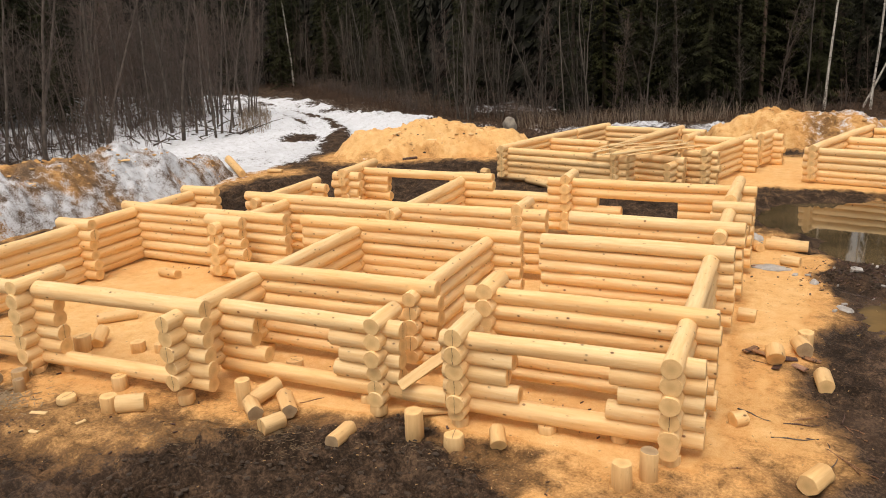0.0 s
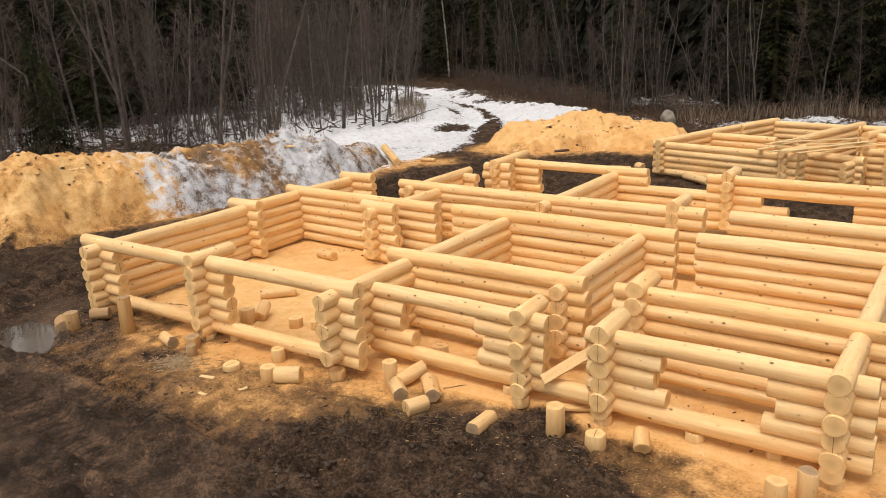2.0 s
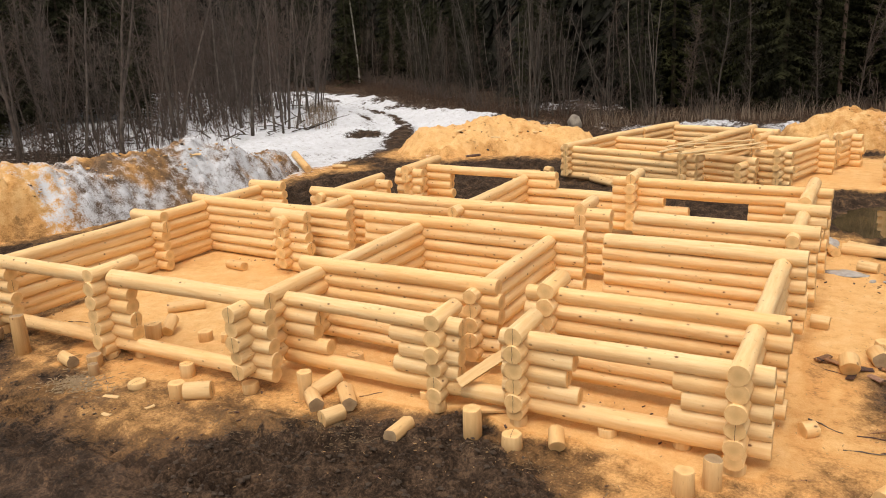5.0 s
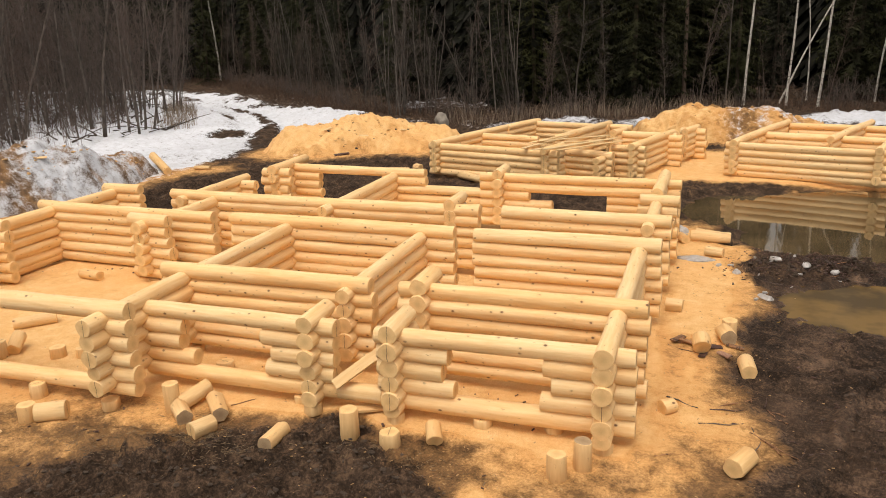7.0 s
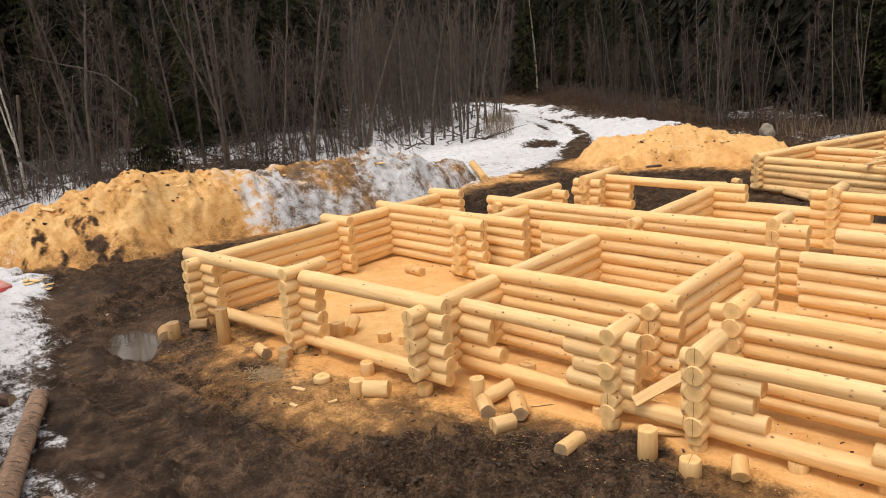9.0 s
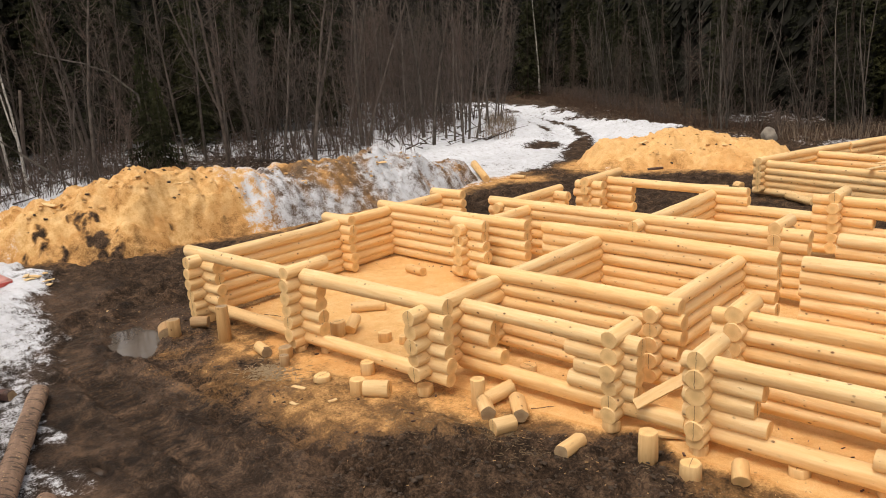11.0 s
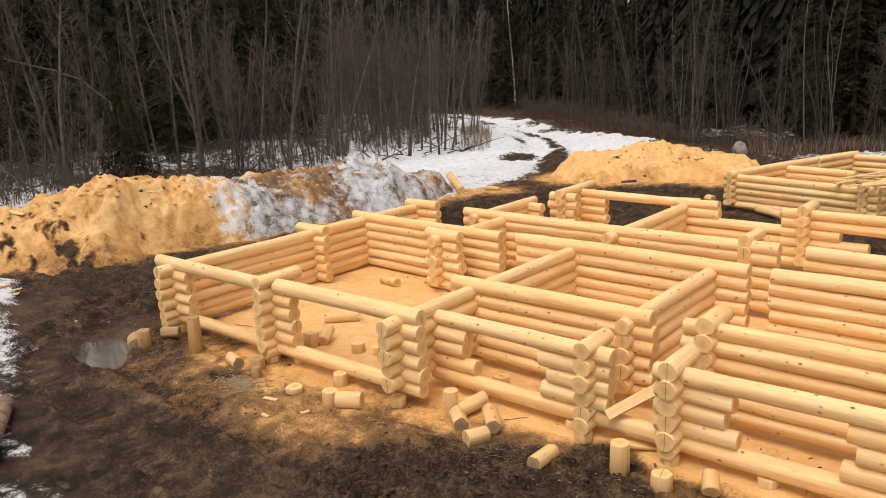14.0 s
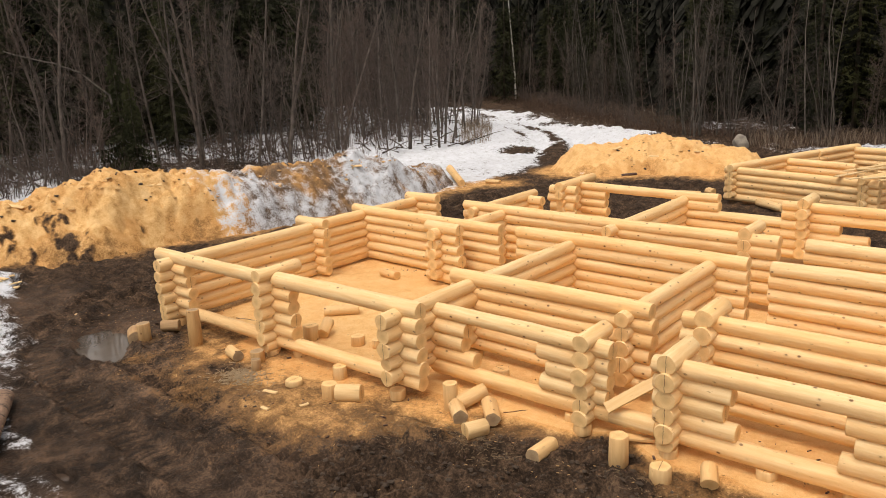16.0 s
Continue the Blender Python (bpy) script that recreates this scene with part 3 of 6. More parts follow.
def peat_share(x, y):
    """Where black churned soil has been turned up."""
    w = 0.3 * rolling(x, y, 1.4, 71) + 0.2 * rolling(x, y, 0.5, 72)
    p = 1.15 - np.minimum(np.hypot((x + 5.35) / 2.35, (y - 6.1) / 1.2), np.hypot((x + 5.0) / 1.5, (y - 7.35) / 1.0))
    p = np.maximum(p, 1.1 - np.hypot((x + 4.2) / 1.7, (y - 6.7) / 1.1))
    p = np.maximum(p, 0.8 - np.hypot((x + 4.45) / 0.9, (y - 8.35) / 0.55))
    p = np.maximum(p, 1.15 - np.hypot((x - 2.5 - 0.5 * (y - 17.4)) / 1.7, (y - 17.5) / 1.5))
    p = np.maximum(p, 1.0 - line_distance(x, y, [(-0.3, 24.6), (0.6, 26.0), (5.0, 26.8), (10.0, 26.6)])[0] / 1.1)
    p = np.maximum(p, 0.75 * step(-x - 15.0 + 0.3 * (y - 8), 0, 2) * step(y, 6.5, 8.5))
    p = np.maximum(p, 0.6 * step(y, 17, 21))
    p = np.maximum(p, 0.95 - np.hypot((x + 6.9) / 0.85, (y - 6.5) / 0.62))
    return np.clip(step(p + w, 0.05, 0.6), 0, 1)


def pools(x, y):
    """How deep the standing water's hollows are."""
    w = 0.35 * rolling(x, y, 1.3, 30)
    big = np.minimum(np.hypot((x - 6.2) / 6.0, (y - 22.3) / 4.7), np.hypot((x - 11.0) / 8.0, (y - 21.0) / 5.6)) - 1 + 0.25 * w
    big = np.minimum(big, np.hypot((x - 2.2) / 2.75, (y - 22.9) / 2.7) - 1 + 0.3 * w)
    side = np.hypot((x - 3.7) / 2.5, (y - 15.0) / 1.5) - 1 + 0.5 * w
    u, v = (x + 14.68) * 0.90 - (y - 6.50) * 0.43, (x + 14.68) * 0.43 + (y - 6.50) * 0.90
    puddle = np.hypot(u / 0.98, v / 0.46) - 1 + 0.7 * w + 0.1 * rolling(x, y, 0.5, 31, 2)
    small = 9.0
    for cx, cy, rx, ry in FILMS:
        small = np.minimum(small, np.hypot((x - cx) / rx, (y - cy) / ry) - 1 + 1.3 * w)
    return step(-big, -0.12, 0.15) * 0.20 + step(-side, -0.15, 0.4) * 0.11 + step(-puddle, -0.3, 0.35) * 0.13 + step(-small, -0.2, 0.4) * 0.11


FILMS = ((-13.9, 4.80, 0.6, 0.11), (-9.9, 3.6, 0.32, 0.09))


def ground_height(x, y):
    x, y = np.asarray(x, float), np.asarray(y, float)
    saw, snow, wet, chips, peat = masks(x, y)
    saw = np.clip(saw, 0, 1)
    hollow = pools(x, y)
    dry = 1 - step(hollow, 0.0, 0.06)
    z = -0.05 + (0.026 * rolling(x, y, 0.9, 11, 5) + 0.016 * rolling(x, y, 0.28, 14, 3)) * (1 - 0.7 * saw) + 0.05 * rolling(x, y, 5.0, 2, 3) * (1 - saw)
    z = z + 0.06 * (0.5 - np.abs(rolling(x, y, 0.36, 19, 3)) * 2.2) * (1 - saw) * (0.5 + 0.5 * rolling(x, y, 2.2, 23))
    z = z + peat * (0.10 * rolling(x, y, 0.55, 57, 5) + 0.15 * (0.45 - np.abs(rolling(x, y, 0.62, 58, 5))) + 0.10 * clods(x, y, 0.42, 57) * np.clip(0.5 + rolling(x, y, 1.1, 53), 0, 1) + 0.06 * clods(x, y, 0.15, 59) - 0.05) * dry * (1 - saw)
    z = z + (0.10 * clods(x, y, 0.27, 83) + 0.045 * clods(x, y, 0.14, 84) - 0.05) * dry * (1 - saw) * np.clip(0.45 + 1.0 * rolling(x, y, 1.7, 85), 0, 1)
    z = z + 0.10 * step(-box_distance(x, y, -15.1, 10.6, -8.0, 15.0), 0.0, 0.9)
    z = z + 0.075 * saw + (0.05 + 0.16 * step(-x, 16.4, 18.6) * step(9.0 - y, 0, 2)) * snow * (1 + 0.5 * rolling(x, y, 1.2, 40))
    for k, lane in enumerate(LANES):
        side, along = lane_place(x, y, lane)
        bed = step(0.30 - np.abs(side), 0, 0.10) * (1 - 0.75 * saw) * dry
        z = z * (1 - 0.92 * bed) - 0.05 * bed - bed * (0.05 - 0.075 * lug_bars(side, along) * lug_depth(x, y, k)) + step(0.14 - np.abs(np.abs(side) - 0.40), 0, 0.14) * (1 - saw) * 0.07 * np.clip(0.5 + rolling(x, y, 0.5, 47 + k, 3), 0, 1.4) * dry
    bank = np.clip(1.2 - np.hypot((x + 6.2) / 1.9, (y - 6.95) / 0.55), 0, 1) + np.clip(1.2 - np.hypot((x - 2.5 - 0.5 * (y - 17.4)) / 1.7, (y - 17.5) / 1.5), 0, 1)
    z = z + np.minimum(bank, 1) * np.clip(rolling(x, y, 0.5, 55, 5) + 0.35, 0, 2) * 0.27
    rim = np.minimum(np.hypot(x + 14.4, y - 6.5), np.hypot((x + 11.5) / 2.2, y - 4.0))
    z = np.where(rim < 1.9, np.maximum(z, -0.065 - 0.06 * step(rim, 1.5, 1.9)), z)
    z = z - hollow
    near, way = line_distance(x, y, RUT)
    on_road = step(y, 33, 38) * (1 - step(y, 72, 80)) * snow
    z = z + on_road * (0.30 * step(near, 1.7, 2.9) - 0.09 * step(0.5 - np.abs(near - 1.05), 0, 0.3) + 0.07 * rolling(x, y, 1.1, 48, 4) - 0.10)
    z = z + step(np.hypot(x, y), 130, 420) * 9.0
    return z


def sheet(name, xs, ys, height, share, mat, keep=None):
    """A surface over a grid of xs and ys."""
    gx, gy = np.meshgrid(xs, ys)
    gz = height(gx, gy)
    nx, ny = len(xs), len(ys)
    idx = np.arange(nx * ny).reshape(ny, nx)
    quads = np.stack([idx[:-1, :-1], idx[:-1, 1:], idx[1:, 1:], idx[1:, :-1]], -1).reshape(-1, 4)
    co = np.stack([gx.ravel(), gy.ravel(), gz.ravel()], 1)
    if keep is not None:
        quads = quads[keep(gx, gy, gz).ravel()[quads].any(1)]
        used, quads = np.unique(quads, return_inverse=True)
        quads = quads.reshape(-1, 4)
        co = co[used]
    me = bpy.data.meshes.new(name)
    me.from_pydata(co.tolist(), [], quads.tolist())
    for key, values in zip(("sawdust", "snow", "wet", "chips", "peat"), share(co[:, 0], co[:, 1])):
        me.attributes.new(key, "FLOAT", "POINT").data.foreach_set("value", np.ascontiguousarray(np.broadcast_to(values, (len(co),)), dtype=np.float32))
    me.polygons.foreach_set("use_smooth", [True] * len(me.polygons))
    me.materials.append(mat)
    return new(name, me)


def spread(lo, hi, fine, mid, far, below=0.0, above=0.0):
    """Grid lines: fine steps between lo and hi, steps of mid for some way below and above, growing outwards as far as far."""
    inner = list(np.arange(lo - below, lo, mid)) + list(np.arange(lo, hi, fine)) + list(np.arange(hi, hi + above, mid))
    lo, hi = lo - below, hi + above
    out, a, b2 = [], mid, mid
    up, v = [], hi
    while v < far:
        up.append(v)
        v, a = v + a, a * 1.13
    down, v = [], lo - b2
    while v > -far:
        down.append(v)
        b2 *= 1.13
        v -= b2
    return np.array(down[::-1] + inner + up)


rows_y = np.concatenate([v[(v < 3.6) | (v >= 9.4)] if k == 0 else v for k, v in enumerate((spread(1.5, 24.0, 0.11, 0.27, 1200, 0, 46.0), np.arange(3.6, 9.4, 0.042)))])
ground = sheet("ground", spread(-18.5, 4.2, 0.055, 0.25, 1200, 38.0, 7.0), np.sort(rows_y), ground_height, masks, EARTH)
tagged(ground, "churned dark mud with trampled sawdust and melting snow patches", "ground", kind="structure")


def bm_object(name, bm, mat, parent=None, label="", smooth=True):
    me = bpy.data.meshes.new(name)
    bm.to_mesh(me)
    bm.free()
    for m in mat if isinstance(mat, (list, tuple)) else (mat,):
        me.materials.append(m)
    if smooth:
        me.polygons.foreach_set("use_smooth", [True] * len(me.polygons))
    ob = new(name, me)
    if parent is not None:
        ob.parent = parent
    return tagged(ob, label)


def water(name, cx, cy, rx, ry, z, label, mat=WATER):
    bm = bmesh.new()
    vs = [bm.verts.new((cx + rx * math.cos(a), cy + ry * math.sin(a), z)) for a in np.linspace(0, 2 * math.pi, 48, endpoint=False)]
    bm.faces.new(vs)
    return tagged(bm_object(name, bm, mat), label, "puddle", kind="structure")


water("water", 8.6, 21.8, 9.5, 6.2, -0.150, "still brown meltwater pool in the mud")
water("water", 3.7, 15.0, 2.9, 1.9, -0.105, "shallow muddy puddle with yellow sediment", OCHRE_WATER)
water("water", -14.68, 6.50, 1.5, 1.0, -0.112, "small grey puddle in a wheel rut", GREY_WATER)
for k, (cx, cy, rx, ry) in enumerate(FILMS):
    water("water", cx, cy, rx * 1.7, ry * 2.4, -0.118 + 0.004 * k, "thin film of meltwater on the mud", BROWN_WATER)


HEAPS = []


def pile(name, line, widths, heights, share, label, lumps=0.3, seed=0, mat=OLD_SAWDUST):
    """A long heap along a bent line."""
    xs = np.arange(min(p[0] for p in line) - max(widths), max(p[0] for p in line) + max(widths), 0.06)
    ys = np.arange(min(p[1] for p in line) - max(widths), max(p[1] for p in line) + max(widths), 0.06)

    def height(x, y):
        d, along = line_distance(x, y, line)
        place = np.linspace(0, 1, len(line))
        w, h = np.interp(along, place, widths), np.interp(along, place, heights)
        k = np.clip(1 - d / (w * (1 + 0.14 * rolling(x, y, 2.0, seed + 5))), -0.3, 1)
        body = np.where(k > 0, h * (1 - (1 - k) ** 2.0), k)
        return body * (1 + lumps * rolling(x, y, 1.9, seed, 5)) + np.clip(k, 0, 0.25) * (0.55 * rolling(x, y, 0.55, seed + 9, 4) + 0.5 * rolling(x, y, 1.1, seed + 12, 3)) + np.clip(4 * k, 0, 1) * (0.07 * rolling(x, y, 0.28, seed + 14, 4) + 0.12 * clods(x, y, 0.40, seed + 15) * np.clip(0.6 + rolling(x, y, 1.4, seed + 17), 0, 1.3) + 0.06 * clods(x, y, 0.18, seed + 19) * (1 + rolling(x, y, 1.1, seed + 21))) - 0.06

    def dirty_foot(x, y):
        first, *rest = share(x, y)
        d, along = line_distance(x, y, line)
        w = np.interp(along, np.linspace(0, 1, len(line)), widths)
        return (first - 0.24 * step(d / w + 0.3 * rolling(x, y, 0.8, seed + 3), 0.72, 1.05), *rest)

    HEAPS.append(height)
    return tagged(sheet(name, xs, ys, height, dirty_foot, mat, lambda x, y, z: z > -0.14), label, "sawdust pile")


def turned_soil(x, y):
    """Where dark earth lies on the long sawdust heap, near its foot."""
    near = np.minimum(np.hypot((x + 22.6) / 1.7, (y - 9.4) / 0.5), np.minimum(np.hypot((x + 20.9) / 0.8, (y - 11.6) / 1.5), np.hypot((x + 23.0) / 1.4, (y - 8.2) / 0.4)))
    return step(1.05 - near + 0.95 * rolling(x, y, 0.22, 61, 5) + 0.55 * rolling(x, y, 0.8, 60, 4), 0.25, 0.95)


pile("sawdust_mound", [(-26.9, 6.6), (-25.6, 9.0), (-24.0, 11.5), (-22.8, 14.6)], [1.2, 2.3, 2.5, 2.1], [0.75, 1.55, 2.05, 1.95],
     lambda x, y: (np.clip(0.98 + 0.20 * rolling(x, y, 0.7, 73, 5) - 0.95 * turned_soil(x, y), 0, 1.2), 0.42 * step(-y + 0.5 * rolling(x, y, 0.9, 62), -8.4, -7.0) * step(rolling(x, y, 0.5, 63) - x, 23.8, 25.5) + 0.55 * step(y + 0.7 * rolling(x, y, 0.7, 75, 4), 13.0, 14.8) * step(x, -24.5, -22.5), 0.2, 0.6, turned_soil(x, y)),
     "long heap of orange sawdust with dirt and offcuts", 0.10, 70)
pile("snowy_mound", [(-22.9, 14.6), (-22.4, 18.0), (-21.9, 22.0), (-21.8, 24.3)], [2.0, 2.2, 2.2, 1.4], [1.8, 1.6, 1.5, 0.80],
     lambda x, y: (np.clip(0.32 + 0.45 * rolling(x, y, 0.7, 64, 5) + 0.46 * step(-x, 22.0, 23.0), 0, 1.1), np.clip(0.46 + 0.34 * rolling(x, y, 0.35, 65, 5) + 0.45 * rolling(x, y, 1.7, 69, 4) - 0.30 * step(-x, 22.0, 23.0) + 0.16 * step(x, -22.0, -21.0), 0, 1), 0.3, 0.6, 0.1),
     "heap of dirty melting snow mixed with sawdust", 0.22, 80, DIRTY_SNOW)
pile("sawdust_mound", [(-17.4, 31.8), (-15.3, 33.6), (-12.5, 33.8)], [2.3, 3.1, 2.6], [1.05, 1.52, 0.98],
     lambda x, y: (1.06 + 0.14 * rolling(x, y, 0.9, 74, 4), 0.3 * step(rolling(x, y, 1.2, 66), 0.3, 0.8) * step(-x, 15, 17.5), 0.2, 0.4),
     "rounded heap of pale orange sawdust", 0.14, 90, EARTH)
pile("sawdust_mound", [(-1.2, 38.2), (-0.2, 38.0), (1.5, 38.4), (3.0, 38.4), (4.2, 38.8)], [2.0, 2.5, 2.3, 2.4, 1.8], [1.25, 1.5, 1.3, 1.42, 0.85],
     lambda x, y: (np.clip(0.85 + 0.4 * rolling(x, y, 2.2, 67), 0, 1), np.clip(0.30 + 0.6 * rolling(x, y, 1.2, 68), 0, 0.75) * step(x, 0.3, 2.5), 0.2, 0.4),
     "heap of sawdust and earth with snow remains", 0.12, 100)

# ---------------------------------------------------------------- log frames
COURSE, BASE = 0.235, 0.28          # height of a course, middle of the lowest log across
dice = random.Random(5)


def level(n):
    """The middle of a log: even n for the logs along x, odd n for those along y."""
    return BASE + n * COURSE / 2


def log_mesh(length, r0, r1, rng, sides=20, bend=0.012, flat=0.0, rough=0.006):
    """A round log along its own x from 0 to length: tapered, slightly bent and uneven, with eased rims and sawn ends."""
    n = max(2, int(length / 0.45))
    stops = [0.0, 0.012] + [0.012 + (length - 0.024) * k / n for k in range(1, n)] + [length - 0.012, length]
    ph = [rng.uniform(0, 6.28) for _ in range(4)]
    lobes = [rng.uniform(-1, 1) * rough for _ in range(4)]
    co, faces, mats = [], [], []
    tilt0, tilt1 = rng.uniform(-0.05, 0.05), rng.uniform(-0.05, 0.05)
    for k, s in enumerate(stops):
        t = s / length
        r = r0 + (r1 - r0) * t + rough * 0.6 * math.sin(ph[0] + 5.1 * s)
        oy, oz = bend * math.sin(math.pi * t) * math.sin(ph[1]), bend * math.sin(math.pi * t) * math.cos(ph[1])
        if k in (0, len(stops) - 1):
            r -= 0.007
        for j in range(sides):
            a = 2 * math.pi * j / sides
            q = r + lobes[0] * math.cos(2 * a + ph[2]) + lobes[1] * math.cos(3 * a + ph[3]) + lobes[2] * math.sin(5 * a + 1.7 * s)
            y, z = q * math.cos(a), q * math.sin(a)
            if flat and z < -flat:
                z = -flat
            lean = tilt0 if k < 2 else tilt1 if k > len(stops) - 3 else 0
            co.append((s + lean * z, y + oy, z + oz))
    for k in range(len(stops) - 1):
        for j in range(sides):
            a, b2 = k * sides + j, k * sides + (j + 1) % sides
            faces.append((a, a + sides, b2 + sides, b2))
            mats.append(0)
    for base, turn in ((0, 1), (len(co) - sides, -1)):
        faces.append([base + j for j in range(sides)][::turn])
        mats.append(1)
    me = bpy.data.meshes.new("log")
    me.from_pydata(co, [], faces)
    me.polygons.foreach_set("material_index", mats)
    me.polygons.foreach_set("use_smooth", [m == 0 for m in mats])
    return me


def lay_log(parent, x0, y0, x1, y1, z, r=None, side=None, end=None, name="log", label="", flat=0.0):
    """A log from one end to the other, level at height z."""
    r = r or dice.uniform(0.126, 0.138)
    length = math.hypot(x1 - x0, y1 - y0)
    turned = dice.random() < 0.5
    thin = dice.uniform(0.93, 0.99) if length > 2 else 0.99
    me = log_mesh(length, r, r * thin, dice, flat=flat, bend=0.004 * length)
    me.materials.append(side or WOOD)
    me.materials.append(end or END)
    ob = new(name, me)
    if turned:
        x0, y0, x1, y1 = x1, y1, x0, y0
    ob.matrix_basis = pose(x0, y0, z + dice.uniform(-0.005, 0.005), dice.choice((0, 0, 0)) if flat else 0, 0, math.degrees(math.atan2(y1 - y0, x1 - x0)))
    if parent is not None:
        ob.parent = parent
    return tagged(ob, label)


def thing(name, label, category, m=None, group=""):
    ob = new(name)
    if m is not None:
        ob.matrix_basis = m
    ob.empty_display_size = 0.1
    return tagged(ob, label, category, group)


def wall(parent, x0, y0, x1, y1, levels, loose=0.03, **kw):
    """A stack of logs, one on each of the levels."""
    dx, dy = x1 - x0, y1 - y0
    d = math.hypot(dx, dy)
    for n in levels:
        a, b2 = dice.uniform(-loose, loose) / d, dice.uniform(-loose, loose) / d
        lay_log(parent, x0 + a * dx, y0 + a * dy, x1 + b2 * dx, y1 + b2 * dy, level(n), **kw)


cabin = thing("log_cabin_frame", "unfinished cabin of peeled pale pine logs standing on sawdust", "log cabin", pose(0, 0, 0))
EVEN, ODD = range(0, 11, 2), range(1, 10, 2)


def foot(parent, x0, y0, x1, y1):
    """The half log under a stack that runs along y."""
    lay_log(parent, x0, y0, x1, y1, 0.235, flat=0.1, r=0.125)


# front, the part that stands forward
lay_log(cabin, -14.92, 8.04, -11.18, 8.07, level(10))
lay_log(cabin, -10.96, 8.10, -7.50, 8.16, level(10), r=0.148)
lay_log(cabin, -14.75, 8.04, -11.0, 8.07, level(0), side=WOOD_STAINED, r=0.125)
lay_log(cabin, -11.0, 8.08, -7.46, 8.10, level(0), r=0.128)
wall(cabin, -14.72, 8.02, -13.74, 8.02, range(2, 9, 2))
wall(cabin, -11.30, 8.08, -10.50, 8.08, range(2, 9, 2), 0.05)
wall(cabin, -8.15, 8.10, -7.46, 8.10, range(2, 9, 2), 0.04)
wall(cabin, -11.08, 7.70, -11.10, 8.55, range(1, 10, 2), 0.03)
lay_log(cabin, -11.08, 7.72, -11.12, 8.72, level(11))
foot(cabin, -11.08, 7.75, -11.08, 8.5)

# front, the part that stands back, with two low window openings
lay_log(cabin, -7.86, 8.90, -4.58, 8.82, level(8))
lay_log(cabin, -3.97, 8.79, -0.52, 8.82, level(8))
lay_log(cabin, -7.86, 8.86, -4.60, 8.84, level(0))
lay_log(cabin, -4.60, 8.84, -3.92, 8.84, level(0))
lay_log(cabin, -3.92, 8.84, -0.50, 8.84, level(0))
for n, left, right in ((6, -7.14, -5.77), (4, -7.19, -5.62), (2, -6.97, -5.72)):
    lay_log(cabin, -7.86, 8.87, left, 8.86, level(n))
    lay_log(cabin, right, 8.84, -4.60 + dice.uniform(-0.04, 0.04), 8.83, level(n))
for n, left, right in ((6, -2.93, -1.66), (4, -3.02, -1.55), (2, -2.86, -1.70)):
    lay_log(cabin, -3.95, 8.82, left, 8.82, level(n))
    lay_log(cabin, right, 8.82, -0.50 + dice.uniform(-0.03, 0.03), 8.83, level(n))
wall(cabin, -4.93, 8.50, -4.95, 9.28, ODD, 0.05)
foot(cabin, -4.93, 8.50, -4.95, 9.3)
wall(cabin, -3.68, 8.50, -3.70, 9.38, ODD, 0.05)
foot(cabin, -3.68, 8.50, -3.70, 9.3)

# left side
wall(cabin, -14.33, 7.62, -14.38, 11.95, ODD)
foot(cabin, -14.33, 7.64, -14.38, 11.9)
foot(cabin, -14.40, 11.8, -14.52, 16.1)
wall(cabin, -14.40, 11.75, -14.52, 16.15, ODD)
wall(cabin, -14.92, 11.88, -13.92, 11.90, EVEN, 0.04)
wall(cabin, -14.88, 15.84, -13.68, 15.84, EVEN, 0.04)

# inner walls across
wall(cabin, -14.90, 13.78, -9.78, 13.46, EVEN)
wall(cabin, -11.58, 13.02, -10.54, 12.92, EVEN, 0.05)
wall(cabin, -8.37, 10.04, -4.53, 10.00, EVEN)
wall(cabin, -4.10, 9.99, -0.45, 9.93, EVEN)
wall(cabin, -9.33, 13.50, -4.27, 13.28, EVEN)
wall(cabin, -3.86, 13.22, -0.43, 13.12, EVEN)
wall(cabin, -12.45, 15.54, -4.30, 15.12, EVEN)
wall(cabin, -3.82, 15.16, -0.37, 14.92, EVEN)
wall(cabin, -12.5, 18.0, -11.6, 17.95, range(0, 9, 2), 0.05)
wall(cabin, -1.15, 16.85, -0.31, 16.78, EVEN, 0.05)

# inner walls along
wall(cabin, -11.18, 12.66, -11.14, 15.80, ODD)
wall(cabin, -7.90, 7.70, -7.92, 13.75, ODD)
wall(cabin, -7.92, 13.2, -7.92, 15.3, range(1, 8, 2))
wall(cabin, -7.92, 14.85, -7.95, 19.65, ODD)
wall(cabin, -12.02, 15.20, -12.15, 18.45, ODD)
wall(cabin, -4.93, 9.72, -4.94, 13.55, ODD)
wall(cabin, -4.95, 14.98, -4.95, 15.95, range(1, 12, 2), 0.06)
wall(cabin, -3.70, 9.70, -3.70, 10.45, range(1, 12, 2), 0.06)
wall(cabin, -4.84, 18.60, -4.84, 19.6, range(1, 12, 2), 0.05)
wall(cabin, -11.30, 18.40, -11.36, 20.45, range(1, 12, 2), 0.05)

# right side
wall(cabin, -0.88, 8.42, -0.86, 10.05, ODD)
foot(cabin, -0.88, 8.42, -0.87, 9.9)
wall(cabin, -0.86, 9.85, -0.82, 13.35, ODD)
foot(cabin, -0.86, 9.9, -0.82, 13.3)
wall(cabin, -0.81, 14.58, -0.77, 17.1, ODD)
wall(cabin, -0.77, 16.9, -0.70, 19.35, range(1, 12, 2))

# back
wall(cabin, -11.75, 18.66, -10.90, 18.68, EVEN, 0.05)
lay_log(cabin, -11.5, 19.62, -7.0, 19.22, level(10))
lay_log(cabin, -11.5, 19.62, -7.9, 19.30, level(0))
